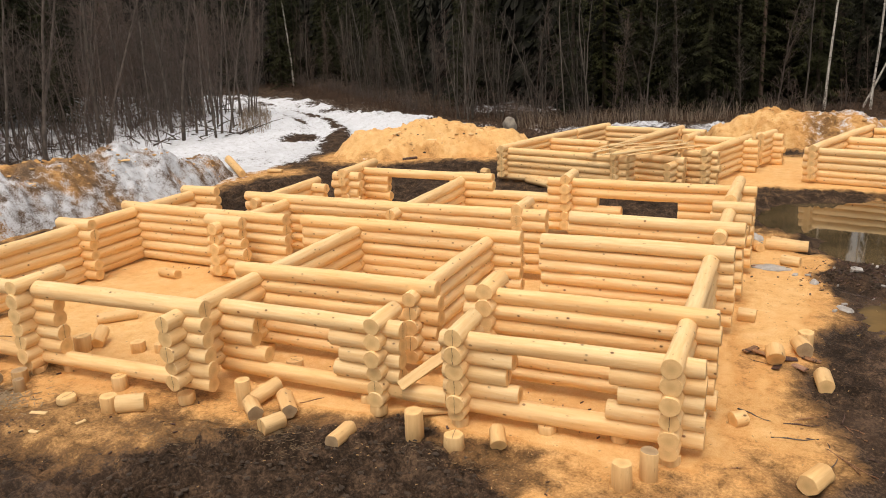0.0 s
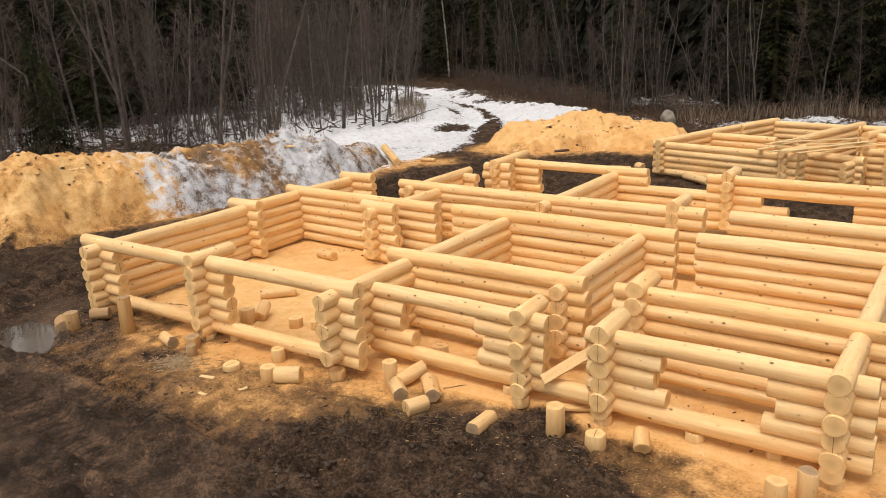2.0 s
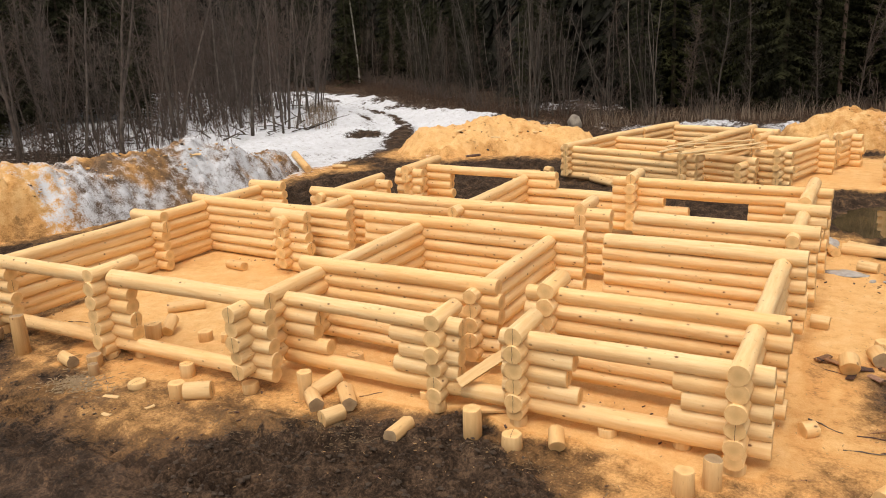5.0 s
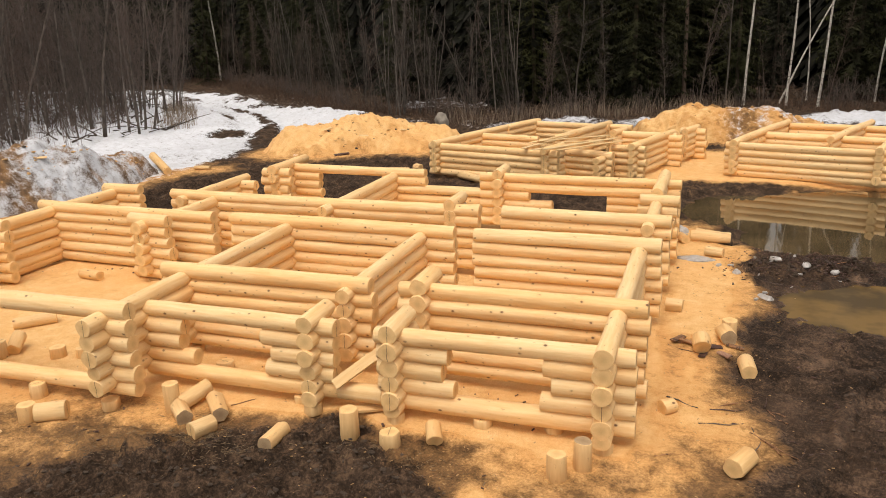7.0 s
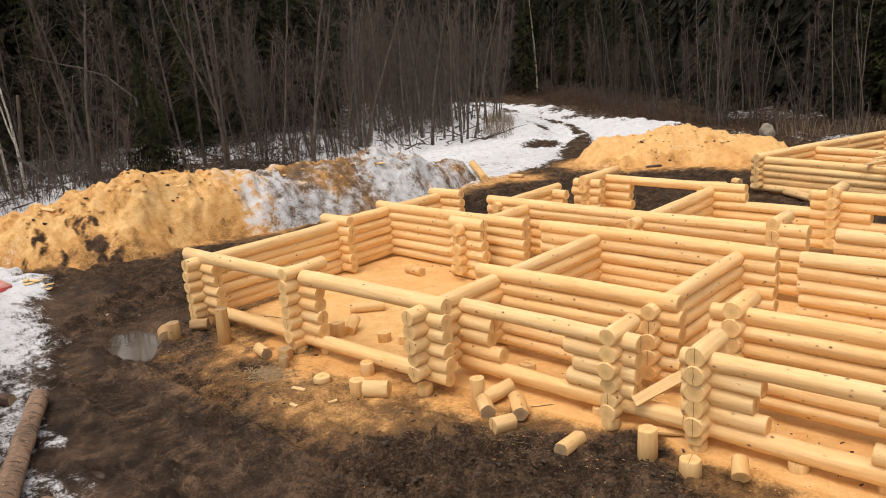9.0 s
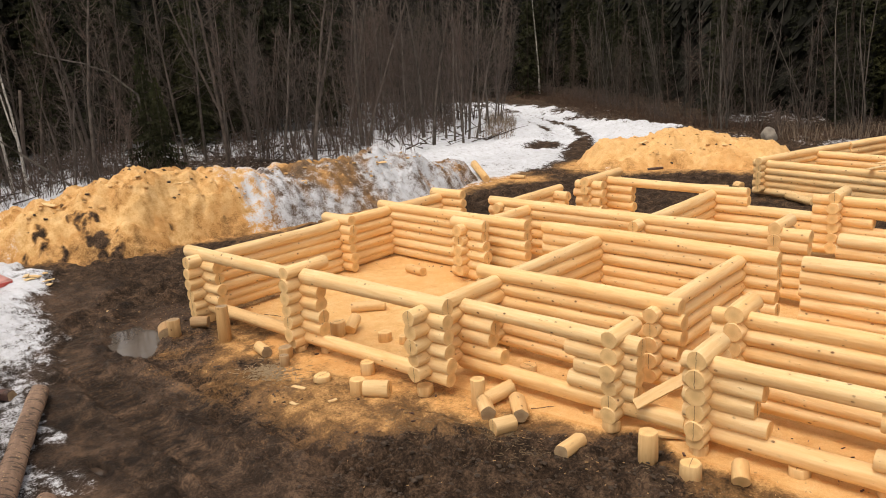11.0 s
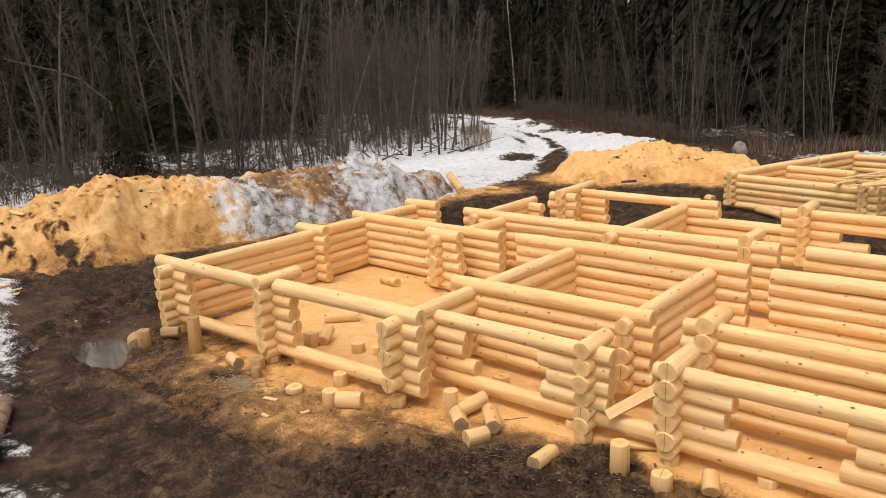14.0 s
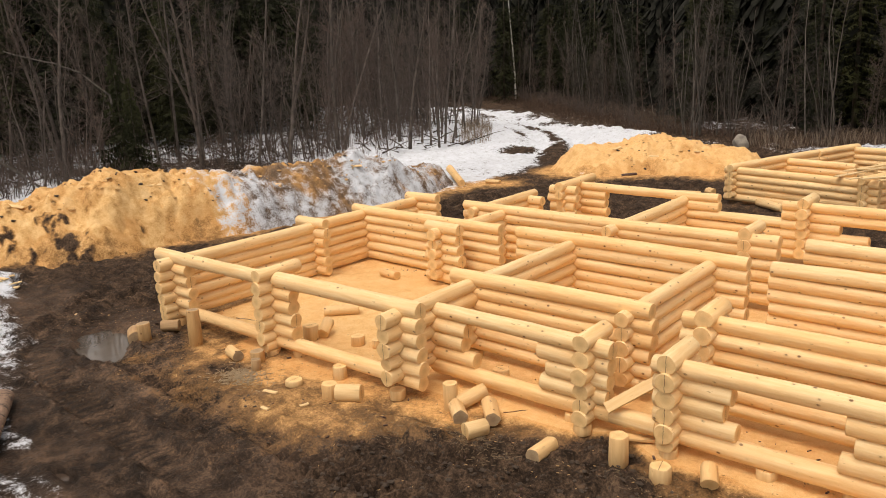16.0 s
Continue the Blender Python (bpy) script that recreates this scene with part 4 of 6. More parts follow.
for n in (8, 6, 4, 2):
    lay_log(cabin, -11.5, 19.62, -10.35 + dice.uniform(-0.06, 0.06), 19.52, level(n))
lay_log(cabin, -8.3, 19.3, -6.98, 19.22, level(8))
for n in (6, 4, 2, 0):
    lay_log(cabin, -8.3, 19.3, -4.6, 19.05, level(n))
lay_log(cabin, -5.38, 19.05, -0.29, 18.72, level(10))
lay_log(cabin, -5.38, 19.05, -0.31, 18.72, level(8))
for n, left, right in ((6, -4.05, -2.05), (4, -3.45, -2.05)):
    lay_log(cabin, -5.38, 19.05, left, 18.95, level(n))
    lay_log(cabin, right, 18.85, -0.3, 18.72, level(n))
for n in (2, 0):
    lay_log(cabin, -5.38, 19.05, -0.3, 18.72, level(n))

# ---------------------------------------------------------------- the two frames behind
LOW, LOW_ODD = range(0, 9, 2), range(1, 10, 2)
second = thing("log_cabin_frame", "second unfinished pale log frame with loose boards on top", "log cabin", pose(-9.2, 26.5, -0.14, 0, 0, -16))
wall(second, -0.35, 0.10, 4.95, 0.02, LOW)
wall(second, 0.02, -0.25, 0.06, 5.2, LOW_ODD)
wall(second, -0.2, 3.05, 2.65, 3.0, LOW)
wall(second, 0.12, 5.0, 0.2, 7.75, LOW_ODD)
wall(second, -0.15, 7.4, 3.7, 7.3, LOW)
wall(second, 3.55, 2.6, 3.55, 7.85, LOW_ODD)
wall(second, 3.3, 7.6, 4.6, 7.55, LOW, 0.1)
wall(second, 4.55, -0.25, 4.60, 1.1, LOW_ODD)
wall(second, 4.3, 2.0, 6.2, 1.75, range(0, 7, 2))
wall(second, 5.85, 1.1, 5.85, 2.1, range(1, 6, 2), 0.05)
wall(second, 4.6, 5.62, 7.2, 5.55, LOW)
wall(second, 4.9, 4.85, 4.9, 6.1, LOW_ODD, 0.05)
wall(second, 6.85, 1.70, 6.92, 5.85, LOW_ODD)
wall(second, 6.0, 2.2, 7.22, 2.15, LOW, 0.05)
wall(second, 6.5, 5.15, 7.5, 5.15, range(0, 9, 2), 0.05)
wall(second, 6.75, 7.3, 7.8, 7.25, LOW, 0.05)
wall(second, 7.25, 6.2, 7.3, 7.7, LOW_ODD, 0.05)

third = thing("log_cabin_frame", "third unfinished pale log frame beside the brown pool", "log cabin", pose(1.35, 27.5, -0.14, 0, 0, -17))
wall(third, -0.55, 0.30, 4.55, 0.25, LOW)
wall(third, -0.22, -0.05, 0.15, 6.5, LOW_ODD)
wall(third, -0.3, 3.35, 2.75, 3.2, LOW)
wall(third, 2.45, 2.0, 3.0, 7.5, LOW_ODD)
wall(third, 2.5, 3.1, 4.6, 2.95, LOW)
wall(third, 0.3, 6.3, 4.7, 6.25, LOW)
wall(third, 4.15, -0.05, 4.25, 6.6, LOW_ODD)


def board(name, length, width, thick, m, mat, label, category, group=""):
    """A sawn board: slightly cupped, with eased edges."""
    bm = bmesh.new()
    n = max(3, int(length / 0.4))
    rings = []
    w, cup = dice.uniform(-0.012, 0.012), dice.uniform(0.0, 0.004)
    for k in range(n + 1):
        x, sag = length * (k / n - 0.5), w * math.sin(math.pi * k / n)
        e = 0.004
        prof = [(-width / 2, -thick / 2 + e), (-width / 2 + e, -thick / 2), (0, -thick / 2 + cup), (width / 2 - e, -thick / 2), (width / 2, -thick / 2 + e),
                (width / 2, thick / 2 - e), (width / 2 - e, thick / 2), (0, thick / 2 + cup), (-width / 2 + e, thick / 2), (-width / 2, thick / 2 - e)]
        rings.append([bm.verts.new((x, y, z + sag)) for y, z in prof])
    for a, b2 in zip(rings, rings[1:]):
        for j in range(10):
            bm.faces.new((a[j], b2[j], b2[(j + 1) % 10], a[(j + 1) % 10]))
    bm.faces.new(rings[0]), bm.faces.new(rings[-1][::-1])
    bmesh.ops.recalc_face_normals(bm, faces=bm.faces)
    ob = bm_object(name, bm, mat, None, label, False)
    ob.matrix_basis = m
    return tagged(ob, "", category, group)


top = level(8) - 0.14 + 0.13 + 0.014
for k, (x, y, length, yaw) in enumerate(((3.75, 1.5, 3.6, 91), (4.8, 1.1, 3.5, 73), (5.7, 1.2, 3.2, 66), (5.2, 1.9, 2.4, 40), (3.7, 2.0, 2.6, 80), (4.5, 2.3, 2.9, 54), (5.3, 1.0, 3.4, 69))):
    board("loose_board", length, 0.16, 0.028, pose(-9.2, 26.5, 0, 0, 0, -16) @ pose(x, y, top + 0.02 + 0.016 * k, 0, dice.uniform(-1, 1), yaw), PLANK,
          "long pale sawn board lying loosely across log walls", "board", "boards on the second frame")

board("loose_board", 0.78, 0.17, 0.035, pose(-4.33, 8.88, 0.62, 0, 0, 43) @ pose(0, 0, 0, 0, -27, 0) @ pose(0, 0, 0, 30, 0, 0), WOOD_OFFCUT, "short wide board leaning over the doorway sill log", "board")
board("loose_board", 0.5, 0.16, 0.04, pose(-4.18, 8.72, 0.10, 0, 8, 38), WOOD_OFFCUT, "short board lying under the lowest log", "board")


# ---------------------------------------------------------------- sawn offcuts on the ground
def height_at(x, y):
    return float(ground_height(np.array([x]), np.array([y]))[0])


def offcut(x, y, length, r, yaw=None, lean=0.0, side=None, end=None, label="", z=None, sink=0.02, name="log_offcut", roll=0.0):
    """A sawn piece of log: standing on its end, or lying with its axis turned by yaw."""
    me = log_mesh(length, r, r * dice.uniform(0.94, 1.0), dice, 20, 0.0, 0.0, 0.008)
    me.materials.append(side or WOOD_OFFCUT)
    me.materials.append(end or END)
    ob = new(name, me)
    base = height_at(x, y) if z is None else z
    if yaw is None:
        ob.matrix_basis = pose(x, y, base - sink, 0, -90 + lean, dice.uniform(0, 360))
        label = label or "pale sawn log offcut standing on end in sawdust"
    else:
        a = radians(yaw)
        ob.matrix_basis = pose(x - math.cos(a) * length / 2, y - math.sin(a) * length / 2, base + r - sink, roll, -lean, yaw)
        label = label or "pale sawn log offcut lying on sawdust"
    return tagged(ob, label, "log offcut", "sawn log offcuts")


MUDDY = "sawn log offcut lying in mud with a dirty end"
offcut(-14.22, 6.92, 0.46, 0.16, -27, z=-0.07, side=WOOD_WEATHERED, end=END_GREY, label=MUDDY)
offcut(-13.98, 6.98, 0.36, 0.125, side=WOOD_DUSTY, end=END_GREY)
offcut(-13.95, 7.55, 0.36, 0.125, 42, side=WOOD_WEATHERED, end=END_GREY)
offcut(-12.88, 7.46, 0.74, 0.125, side=WOOD_DUSTY, end=END_GREY, label="tall weathered log piece standing on end beside the corner")
# the grey end puts the shade on its turned-away face into the colour
offcut(-11.52, 7.40, 0.40, 0.115, -13, end=END_GREY)
offcut(-11.02, 7.55, 0.24, 0.125, side=WOOD_DUSTY, end=END_GREY)
offcut(-10.72, 7.30, 0.22, 0.09, side=WOOD_WEATHERED, end=END_GREY)
offcut(-9.68, 7.30, 0.10, 0.15, label="thin sawn log disc lying flat on sawdust", sink=0.0)
offcut(-9.22, 7.92, 0.24, 0.12, side=WOOD_STAINED)
offcut(-8.78, 7.30, 0.27, 0.125, side=WOOD_STAINED)
offcut(-8.46, 7.42, 0.42, 0.135, 30)
offcut(-6.92, 8.10, 0.45, 0.115, side=WOOD_STAINED)
offcut(-6.72, 8.36, 0.50, 0.115, 69, 12)
offcut(-6.63, 7.91, 0.42, 0.12, -41, side=WOOD_STAINED, end=END_GREY)
offcut(-6.27, 8.24, 0.58, 0.115, -47, side=WOOD_STAINED, end=END_GREY)
offcut(-6.13, 7.69, 0.34, 0.125, 65, side=WOOD_STAINED)
offcut(-5.09, 7.81, 0.46, 0.12, 88, side=WOOD_STAINED, end=END_GREY, label=MUDDY)
offcut(-4.14, 8.14, 0.42, 0.13, side=WOOD_STAINED, label="weathered log piece standing on end beside the doorway")
offcut(-3.53, 8.07, 0.22, 0.135, side=WOOD_STAINED, label="cracked short log stump standing in sawdust")
offcut(-3.02, 8.34, 0.28, 0.115, 114, 24, side=WOOD_STAINED)
offcut(-11.10, 8.88, 0.31, 0.145, side=WOOD_STAINED)
offcut(-11.02, 9.20, 0.42, 0.115, 119, 18)
offcut(-10.12, 9.20, 0.20, 0.14, side=WOOD_STAINED)
offcut(-9.72, 9.30, 0.18, 0.09)
offcut(-11.72, 10.26, 0.74, 0.12, 46)
offcut(-12.55, 12.62, 0.56, 0.115, -8)
offcut(-6.95, 9.45, 0.18, 0.14)
offcut(-1.33, 7.93, 0.34, 0.125, side=WOOD_STAINED)
offcut(-1.06, 8.18, 0.40, 0.11, side=WOOD_STAINED, end=END_GREY)
offcut(0.95, 11.66, 0.46, 0.125, 95)
offcut(0.75, 8.72, 0.43, 0.125, 62)
offcut(0.72, 12.95, 0.30, 0.135, side=WOOD_STAINED)
offcut(0.66, 12.62, 0.34, 0.135, 105, end=END_GREY, label=MUDDY)
offcut(0.26, 12.10, 0.22, 0.15, 100, 30)
offcut(0.44, 19.00, 0.92, 0.14, -3, label="thick log piece lying at the edge of the pool")
offcut(0.43, 19.72, 0.75, 0.07, -28, label="thin pole lying behind a log piece by the pool")
offcut(-0.25, 18.80, 0.5, 0.12, -60)
offcut(0.52, 17.65, 0.40, 0.125, -20)
offcut(-0.22, 13.92, 0.30, 0.13, -5)
offcut(-0.15, 9.90, 0.2, 0.1, 40, label="dirty sawn chunk lying on sawdust")
offcut(5.45, 27.00, 0.45, 0.18, z=-0.3, side=WOOD_STAINED, label="log stump standing in the brown pool")
offcut(-7.65, 25.60, 1.3, 0.13, -38, label="short log lying before the second frame")
offcut(-11.15, 27.20, 1.0, 0.09, 12, label="peeled pole piece lying on dark mud behind the cabin")
offcut(-10.40, 27.60, 0.35, 0.13, -30, label="thick sawn log piece lying on dark mud")
offcut(-1.95, 25.35, 1.1, 0.15, 40, label="short thick log lying before the second frame")
offcut(-21.10, 25.70, 2.8, 0.17, -40, z=0.30, lean=-6, label="peeled log sliding off the snowy heap")
offcut(-19.30, 26.05, 0.7, 0.10, 5, label="peeled log piece lying at the foot of the heap")
offcut(-15.10, 30.40, 0.8, 0.06, 61, side=BARK_DARK, label="short dark log lying at the foot of the sawdust heap")


def support(x, y, h=0.14, r=0.13):
    return tagged(offcut(x, y, h - height_at(x, y) + 0.04, r, name="support_block", label="short log block propping the cabin's lowest log", sink=0.04), "", "block", "support blocks")


for x, y in ((-14.33, 8.0), (-11.08, 7.95), (-7.9, 7.95), (-4.93, 8.62), (-3.68, 8.66), (-0.88, 8.6), (-1.55, 8.95), (-14.4, 11.9), (-14.45, 13.8), (-7.9, 10.0), (-0.84, 11.6), (-0.82, 13.1), (-0.79, 15.0), (-11.16, 12.95), (-10.6, 8.2), (-5.2, 8.84), (-2.5, 8.84)):
    support(x, y)


# ---------------------------------------------------------------- unpeeled logs, wrapped insulation, boulder
def bark_log(x0, y0, x1, y1, z, r, mat, label):
    length = math.hypot(x1 - x0, y1 - y0)
    me = log_mesh(length, r * 0.86, r, dice, 22, 0.05, 0.0, 0.012)
    me.materials.append(mat)
    me.materials.append(END_GREY)
    ob = new("unpeeled_log", me)
    ob.matrix_basis = pose(x0, y0, z, 0, 0, math.degrees(math.atan2(y1 - y0, x1 - x0)))
    return tagged(ob, label, "log", "unpeeled logs")


bark_log(-13.25, 4.07, -6.5, 0.69, 0.10, 0.165, BARK_GREY, "unpeeled reddish log lying alone in snow and mud")
bark_log(-17.14, 4.14, -7.0, 1.17, 0.33, 0.175, BARK, "orange-brown pine log with flaking bark on a stack")
bark_log(-18.72, 3.87, -7.0, 0.91, 0.33, 0.18, BARK_PINK, "long pinkish scraped pine log on a stack")
bark_log(-18.94, 3.52, -7.0, 0.55, 0.31, 0.17, BARK_DARK, "long dark wet log with its bark on")
bark_log(-16.88, 3.74, -7.2, 1.07, 0.09, 0.15, BARK_DARK, "dark wet log lying low between two others")
bark_log(-19.76, 3.30, -7.4, 0.05, 0.33, 0.18, BARK, "brown pine log with rough bark on a stack")
bark_log(-14.95, 2.9, -13.62, 3.76, 0.02, 0.11, BARK_DARK, "short dark cross log bearing the log stack")
offcut(-9.35, 2.62, 0.75, 0.13, -28, side=BARK_GREY, end=END_GREY, sink=0.10, label="split grey log piece lying sunk in the mud")


def wrapped_pack():
    """A pack in glossy red and pink film: soft edges, sagging sides."""
    bm = bmesh.new()
    bmesh.ops.create_cube(bm, size=1)
    bmesh.ops.scale(bm, vec=(1.30, 0.66, 0.28), verts=bm.verts)
    for v in bm.verts:
        if v.co.x < 0 and v.co.z > 0:
            v.co.x += 0.10
    bmesh.ops.bevel(bm, geom=bm.edges[:], offset=0.018, segments=2, affect="EDGES")
    bmesh.ops.subdivide_edges(bm, edges=bm.edges[:], cuts=3, use_grid_fill=True)
    for v in bm.verts:
        v.co += Vector((0, 0, 0.02 * noise.noise(v.co * 4.0))) + Vector((0.02 * noise.noise(v.co * 3.0 + Vector((5, 0, 0))), 0, 0))
    m, n, l, b = material("red_packing_film")
    sep = n.new("ShaderNodeSeparateXYZ")
    tc = n.new("ShaderNodeTexCoord")
    l.new(tc.outputs["Object"], sep.inputs[0])
    worn = noise_of(n, l, coords(n, l, (3, 3, 3)), 2.2, 5, 0.7)
    face = ramp(n, l, maths(n, l, "ADD", sep.outputs["Z"], 0.5), [(0.60, (0.75, 0.10, 0.08)), (0.615, (0.86, 0.42, 0.40))])
    faded = maths(n, l, "ADD", maths(n, l, "MULTIPLY", sep.outputs["X"], -0.35), maths(n, l, "ADD", maths(n, l, "MULTIPLY", sep.outputs["Y"], 0.5), worn))
    print_patch = ramp(n, l, faded, [(0.52, (0, 0, 0)), (0.60, (0.85, 0.85, 0.85))])
    upper = ramp(n, l, maths(n, l, "ADD", sep.outputs["Z"], 0.5), [(0.605, (0, 0, 0)), (0.62, (1, 1, 1))])
    col = mix(n, l, mix(n, l, upper, (0, 0, 0), print_patch), face, (0.58, 0.62, 0.68))
    l.new(col, b.inputs["Base Color"])
    b.inputs["Roughness"].default_value = 0.35
    ob = bm_object("insulation_pack", bm, m, None, "red and pink film-wrapped pack lying on snow")
    ob.matrix_basis = pose(-21.15, 5.66, 0.26, 14, 3, 108)
    return tagged(ob, "", "pack")


wrapped_pack()
for x, y, length, yaw in ((-21.1, 6.95, 0.35, 20), (-20.8, 7.15, 0.30, 70), (-21.4, 7.3, 0.4, -15), (-20.95, 6.75, 0.28, 110), (-20.5, 7.0, 0.25, 40), (-21.3, 6.8, 0.3, 150)):
    board("slab_offcut", length, 0.13, 0.025, pose(x, y, height_at(x, y) + 0.03, dice.uniform(-10, 10), dice.uniform(-10, 10), yaw), PLANK, "pale broken slab piece lying in the mud", "board", "slabs in the mud")


def boulder():
    bm = bmesh.new()
    bmesh.ops.create_icosphere(bm, subdivisions=4, radius=0.5)
    for v in bm.verts:
        k = 1 + 0.25 * noise.noise(v.co * 2.2) + 0.08 * noise.noise(v.co * 6)
        v.co = Vector((v.co.x * 0.80 * k, v.co.y * 0.7 * k, max(-0.3, v.co.z * 0.95 * k)))
    ob = bm_object("boulder", bm, STONE, None, "pale grey boulder standing behind the sawdust heap")
    ob.matrix_basis = pose(-14.2, 41.8, 0.24, 0, 0, 20)
    tagged(ob, "", "boulder")


boulder()


def heap_at(x, y):
    return max(float(h(np.array([x]), np.array([y]))[0]) for h in HEAPS)


for x, y, length, yaw in ((-24.9, 8.9, 0.7, 30), (-23.3, 11.2, 0.55, -20), (-22.8, 12.4, 0.5, 60), (-21.8, 16.4, 0.6, 10), (-25.8, 7.6, 0.9, 75), (-21.4, 20.0, 0.5, 40), (-14.6, 31.6, 0.6, 15), (-13.0, 32.6, 0.5, -40), (-16.2, 31.4, 0.45, 70)):
    board("slab_offcut", length, 0.14, 0.03, pose(x, y, heap_at(x, y) + 0.03, 0, 0, yaw) @ pose(0, 0, 0, dice.uniform(5, 22), dice.uniform(-12, 12), 0), PLANK, "pale slab offcut half sunk in a sawdust heap", "board", "slabs on the heaps")


# ---------------------------------------------------------------- sticks, chips and shavings
def stick(x, y, length, r, yaw, mat, label):
    bm = bmesh.new()
    pts, z = [], height_at(x, y)
    for k in range(6):
        s = length * (k / 5 - 0.5)
        pts.append(Vector((s, 0.018 * length * math.sin(1.3 * k + x), 0.008 * math.sin(2 * k + y))))
    rings = [[bm.verts.new(p + Vector((0, r * (1 - 0.1 * k) * math.cos(a), r * (1 - 0.1 * k) * math.sin(a)))) for a in (0, 1.05, 2.1, 3.14, 4.2, 5.24)] for k, p in enumerate(pts)]
    for a, b2 in zip(rings, rings[1:]):
        for j in range(6):
            bm.faces.new((a[j], b2[j], b2[(j + 1) % 6], a[(j + 1) % 6]))
    bm.faces.new(rings[0][::-1]), bm.faces.new(rings[-1])
    ob = bm_object("stick", bm, mat, None, label)
    ob.matrix_basis = pose(x, y, z + r * 0.6, 0, 0, yaw)
    return tagged(ob, "", "stick", "strewn sticks")


for x, y, length, yaw in ((0.03, 10.2, 0.5, -32), (0.62, 10.15, 0.45, 10), (0.75, 10.45, 0.5, 35), (0.55, 10.3, 0.35, 60), (-0.13, 8.75, 0.28, 30), (1.15, 9.35, 0.75, -45), (0.5, 9.7, 0.5, 12), (0.95, 9.2, 0.4, 70),
                         (-0.1, 12.2, 0.7, -25), (0.2, 12.4, 0.6, 5), (1.3, 15.9, 0.6, -50), (1.1, 16.6, 0.7, -60), (0.05, 17.4, 0.9, 5), (-6.0, 8.6, 0.5, 50), (-13.2, 8.9, 0.6, 15)):
    stick(x, y, length, dice.uniform(0.008, 0.015), yaw, dice.choice((BARK_DARK, TWIG, BARK)), "dark broken branch lying on sawdust")


def strewn(name, spots, size, thin, mat, label, rng, slim=1.0):
    """Many small flat pieces lying on the ground, one mesh."""
    co, faces = [], []
    xs, ys = np.array([s[0] for s in spots]), np.array([s[1] for s in spots])
    zs = ground_height(xs, ys)
    for x, y, z in zip(xs, ys, zs):
        a, length = rng.uniform(0, 6.28), size * rng.uniform(0.4, 1.8)
        w, t = length * slim * rng.uniform(0.15, 0.5), thin * rng.uniform(0.6, 1.6)
        c, s, tip = math.cos(a), math.sin(a), rng.uniform(-0.3, 0.3)
        base = len(co)
        for u, v, h in ((-1, -1, 0), (1, -0.8, 0), (1, 0.9, 0), (-1, 1, 0), (-1, -1, 1), (1, -0.8, 1), (1, 0.9, 1), (-1, 1, 1)):
            px, py = u * length / 2, v * w / 2
            co.append((x + px * c - py * s, y + px * s + py * c, z + h * t + px * tip * 0.5 + 0.004 + (1 - slim) * 0.4 * length * abs(tip)))
        faces += [[base + i for i in f] for f in ((3, 2, 1, 0), (4, 5, 6, 7), (0, 1, 5, 4), (1, 2, 6, 5), (2, 3, 7, 6), (3, 0, 4, 7))]
    me = bpy.data.meshes.new(name)
    me.from_pydata(co, [], faces)
    me.materials.append(mat)
    return tagged(new(name, me), label, "debris", kind="stuff")


CHIP = plain("wood_chip", (0.52, 0.34, 0.16), (0.30, 0.18, 0.08), 30.0, 0.9)
ICE = plain("dirty_ice", (0.56, 0.555, 0.56), (0.28, 0.26, 0.25), 8.0, 0.5)
rng = random.Random(11)
spots = []
while len(spots) < 1500:
    x, y = rng.uniform(-17, 3), rng.uniform(5.2, 19)
    d = min(abs(y - 7.6), abs(x - 0.6)) if not (-14 < x < -1 and y > 9) else 2.2
    if rng.random() < math.exp(-d * 1.5):
        spots.append((x, y))
strewn("wood_chips", spots, 0.022, 0.005, CHIP, "pale wood chips and bark flakes strewn round the cabin", rng)
strewn("bark_scraps", [(rng.gauss(-6, 4.5), rng.gauss(6.6, 0.8)) for _ in range(90)] + [(rng.gauss(2.4, 0.5), rng.uniform(9, 18)) for _ in range(120)] + [(2.6 + 0.5 * (b - 17.4) + rng.gauss(0, 0.75), b) for b in [rng.gauss(17.5, 0.65) for _ in range(1300)]],
       0.045, 0.012, BARK_DARK, "dark bark scraps and twigs trodden into the mud", rng)
strewn("ice_bits", [(rng.gauss(2.3, 0.9), rng.gauss(17.0, 0.5)) for _ in range(9)] + [(rng.gauss(1.2, 0.3), rng.gauss(15.8, 0.5)) for _ in range(4)] + [(-0.3 + rng.gauss(0, 0.1), rng.gauss(19.6, 0.1)) for _ in range(6)], 0.07, 0.03, ICE, "bits of dirty ice among clods beside the pool", rng)


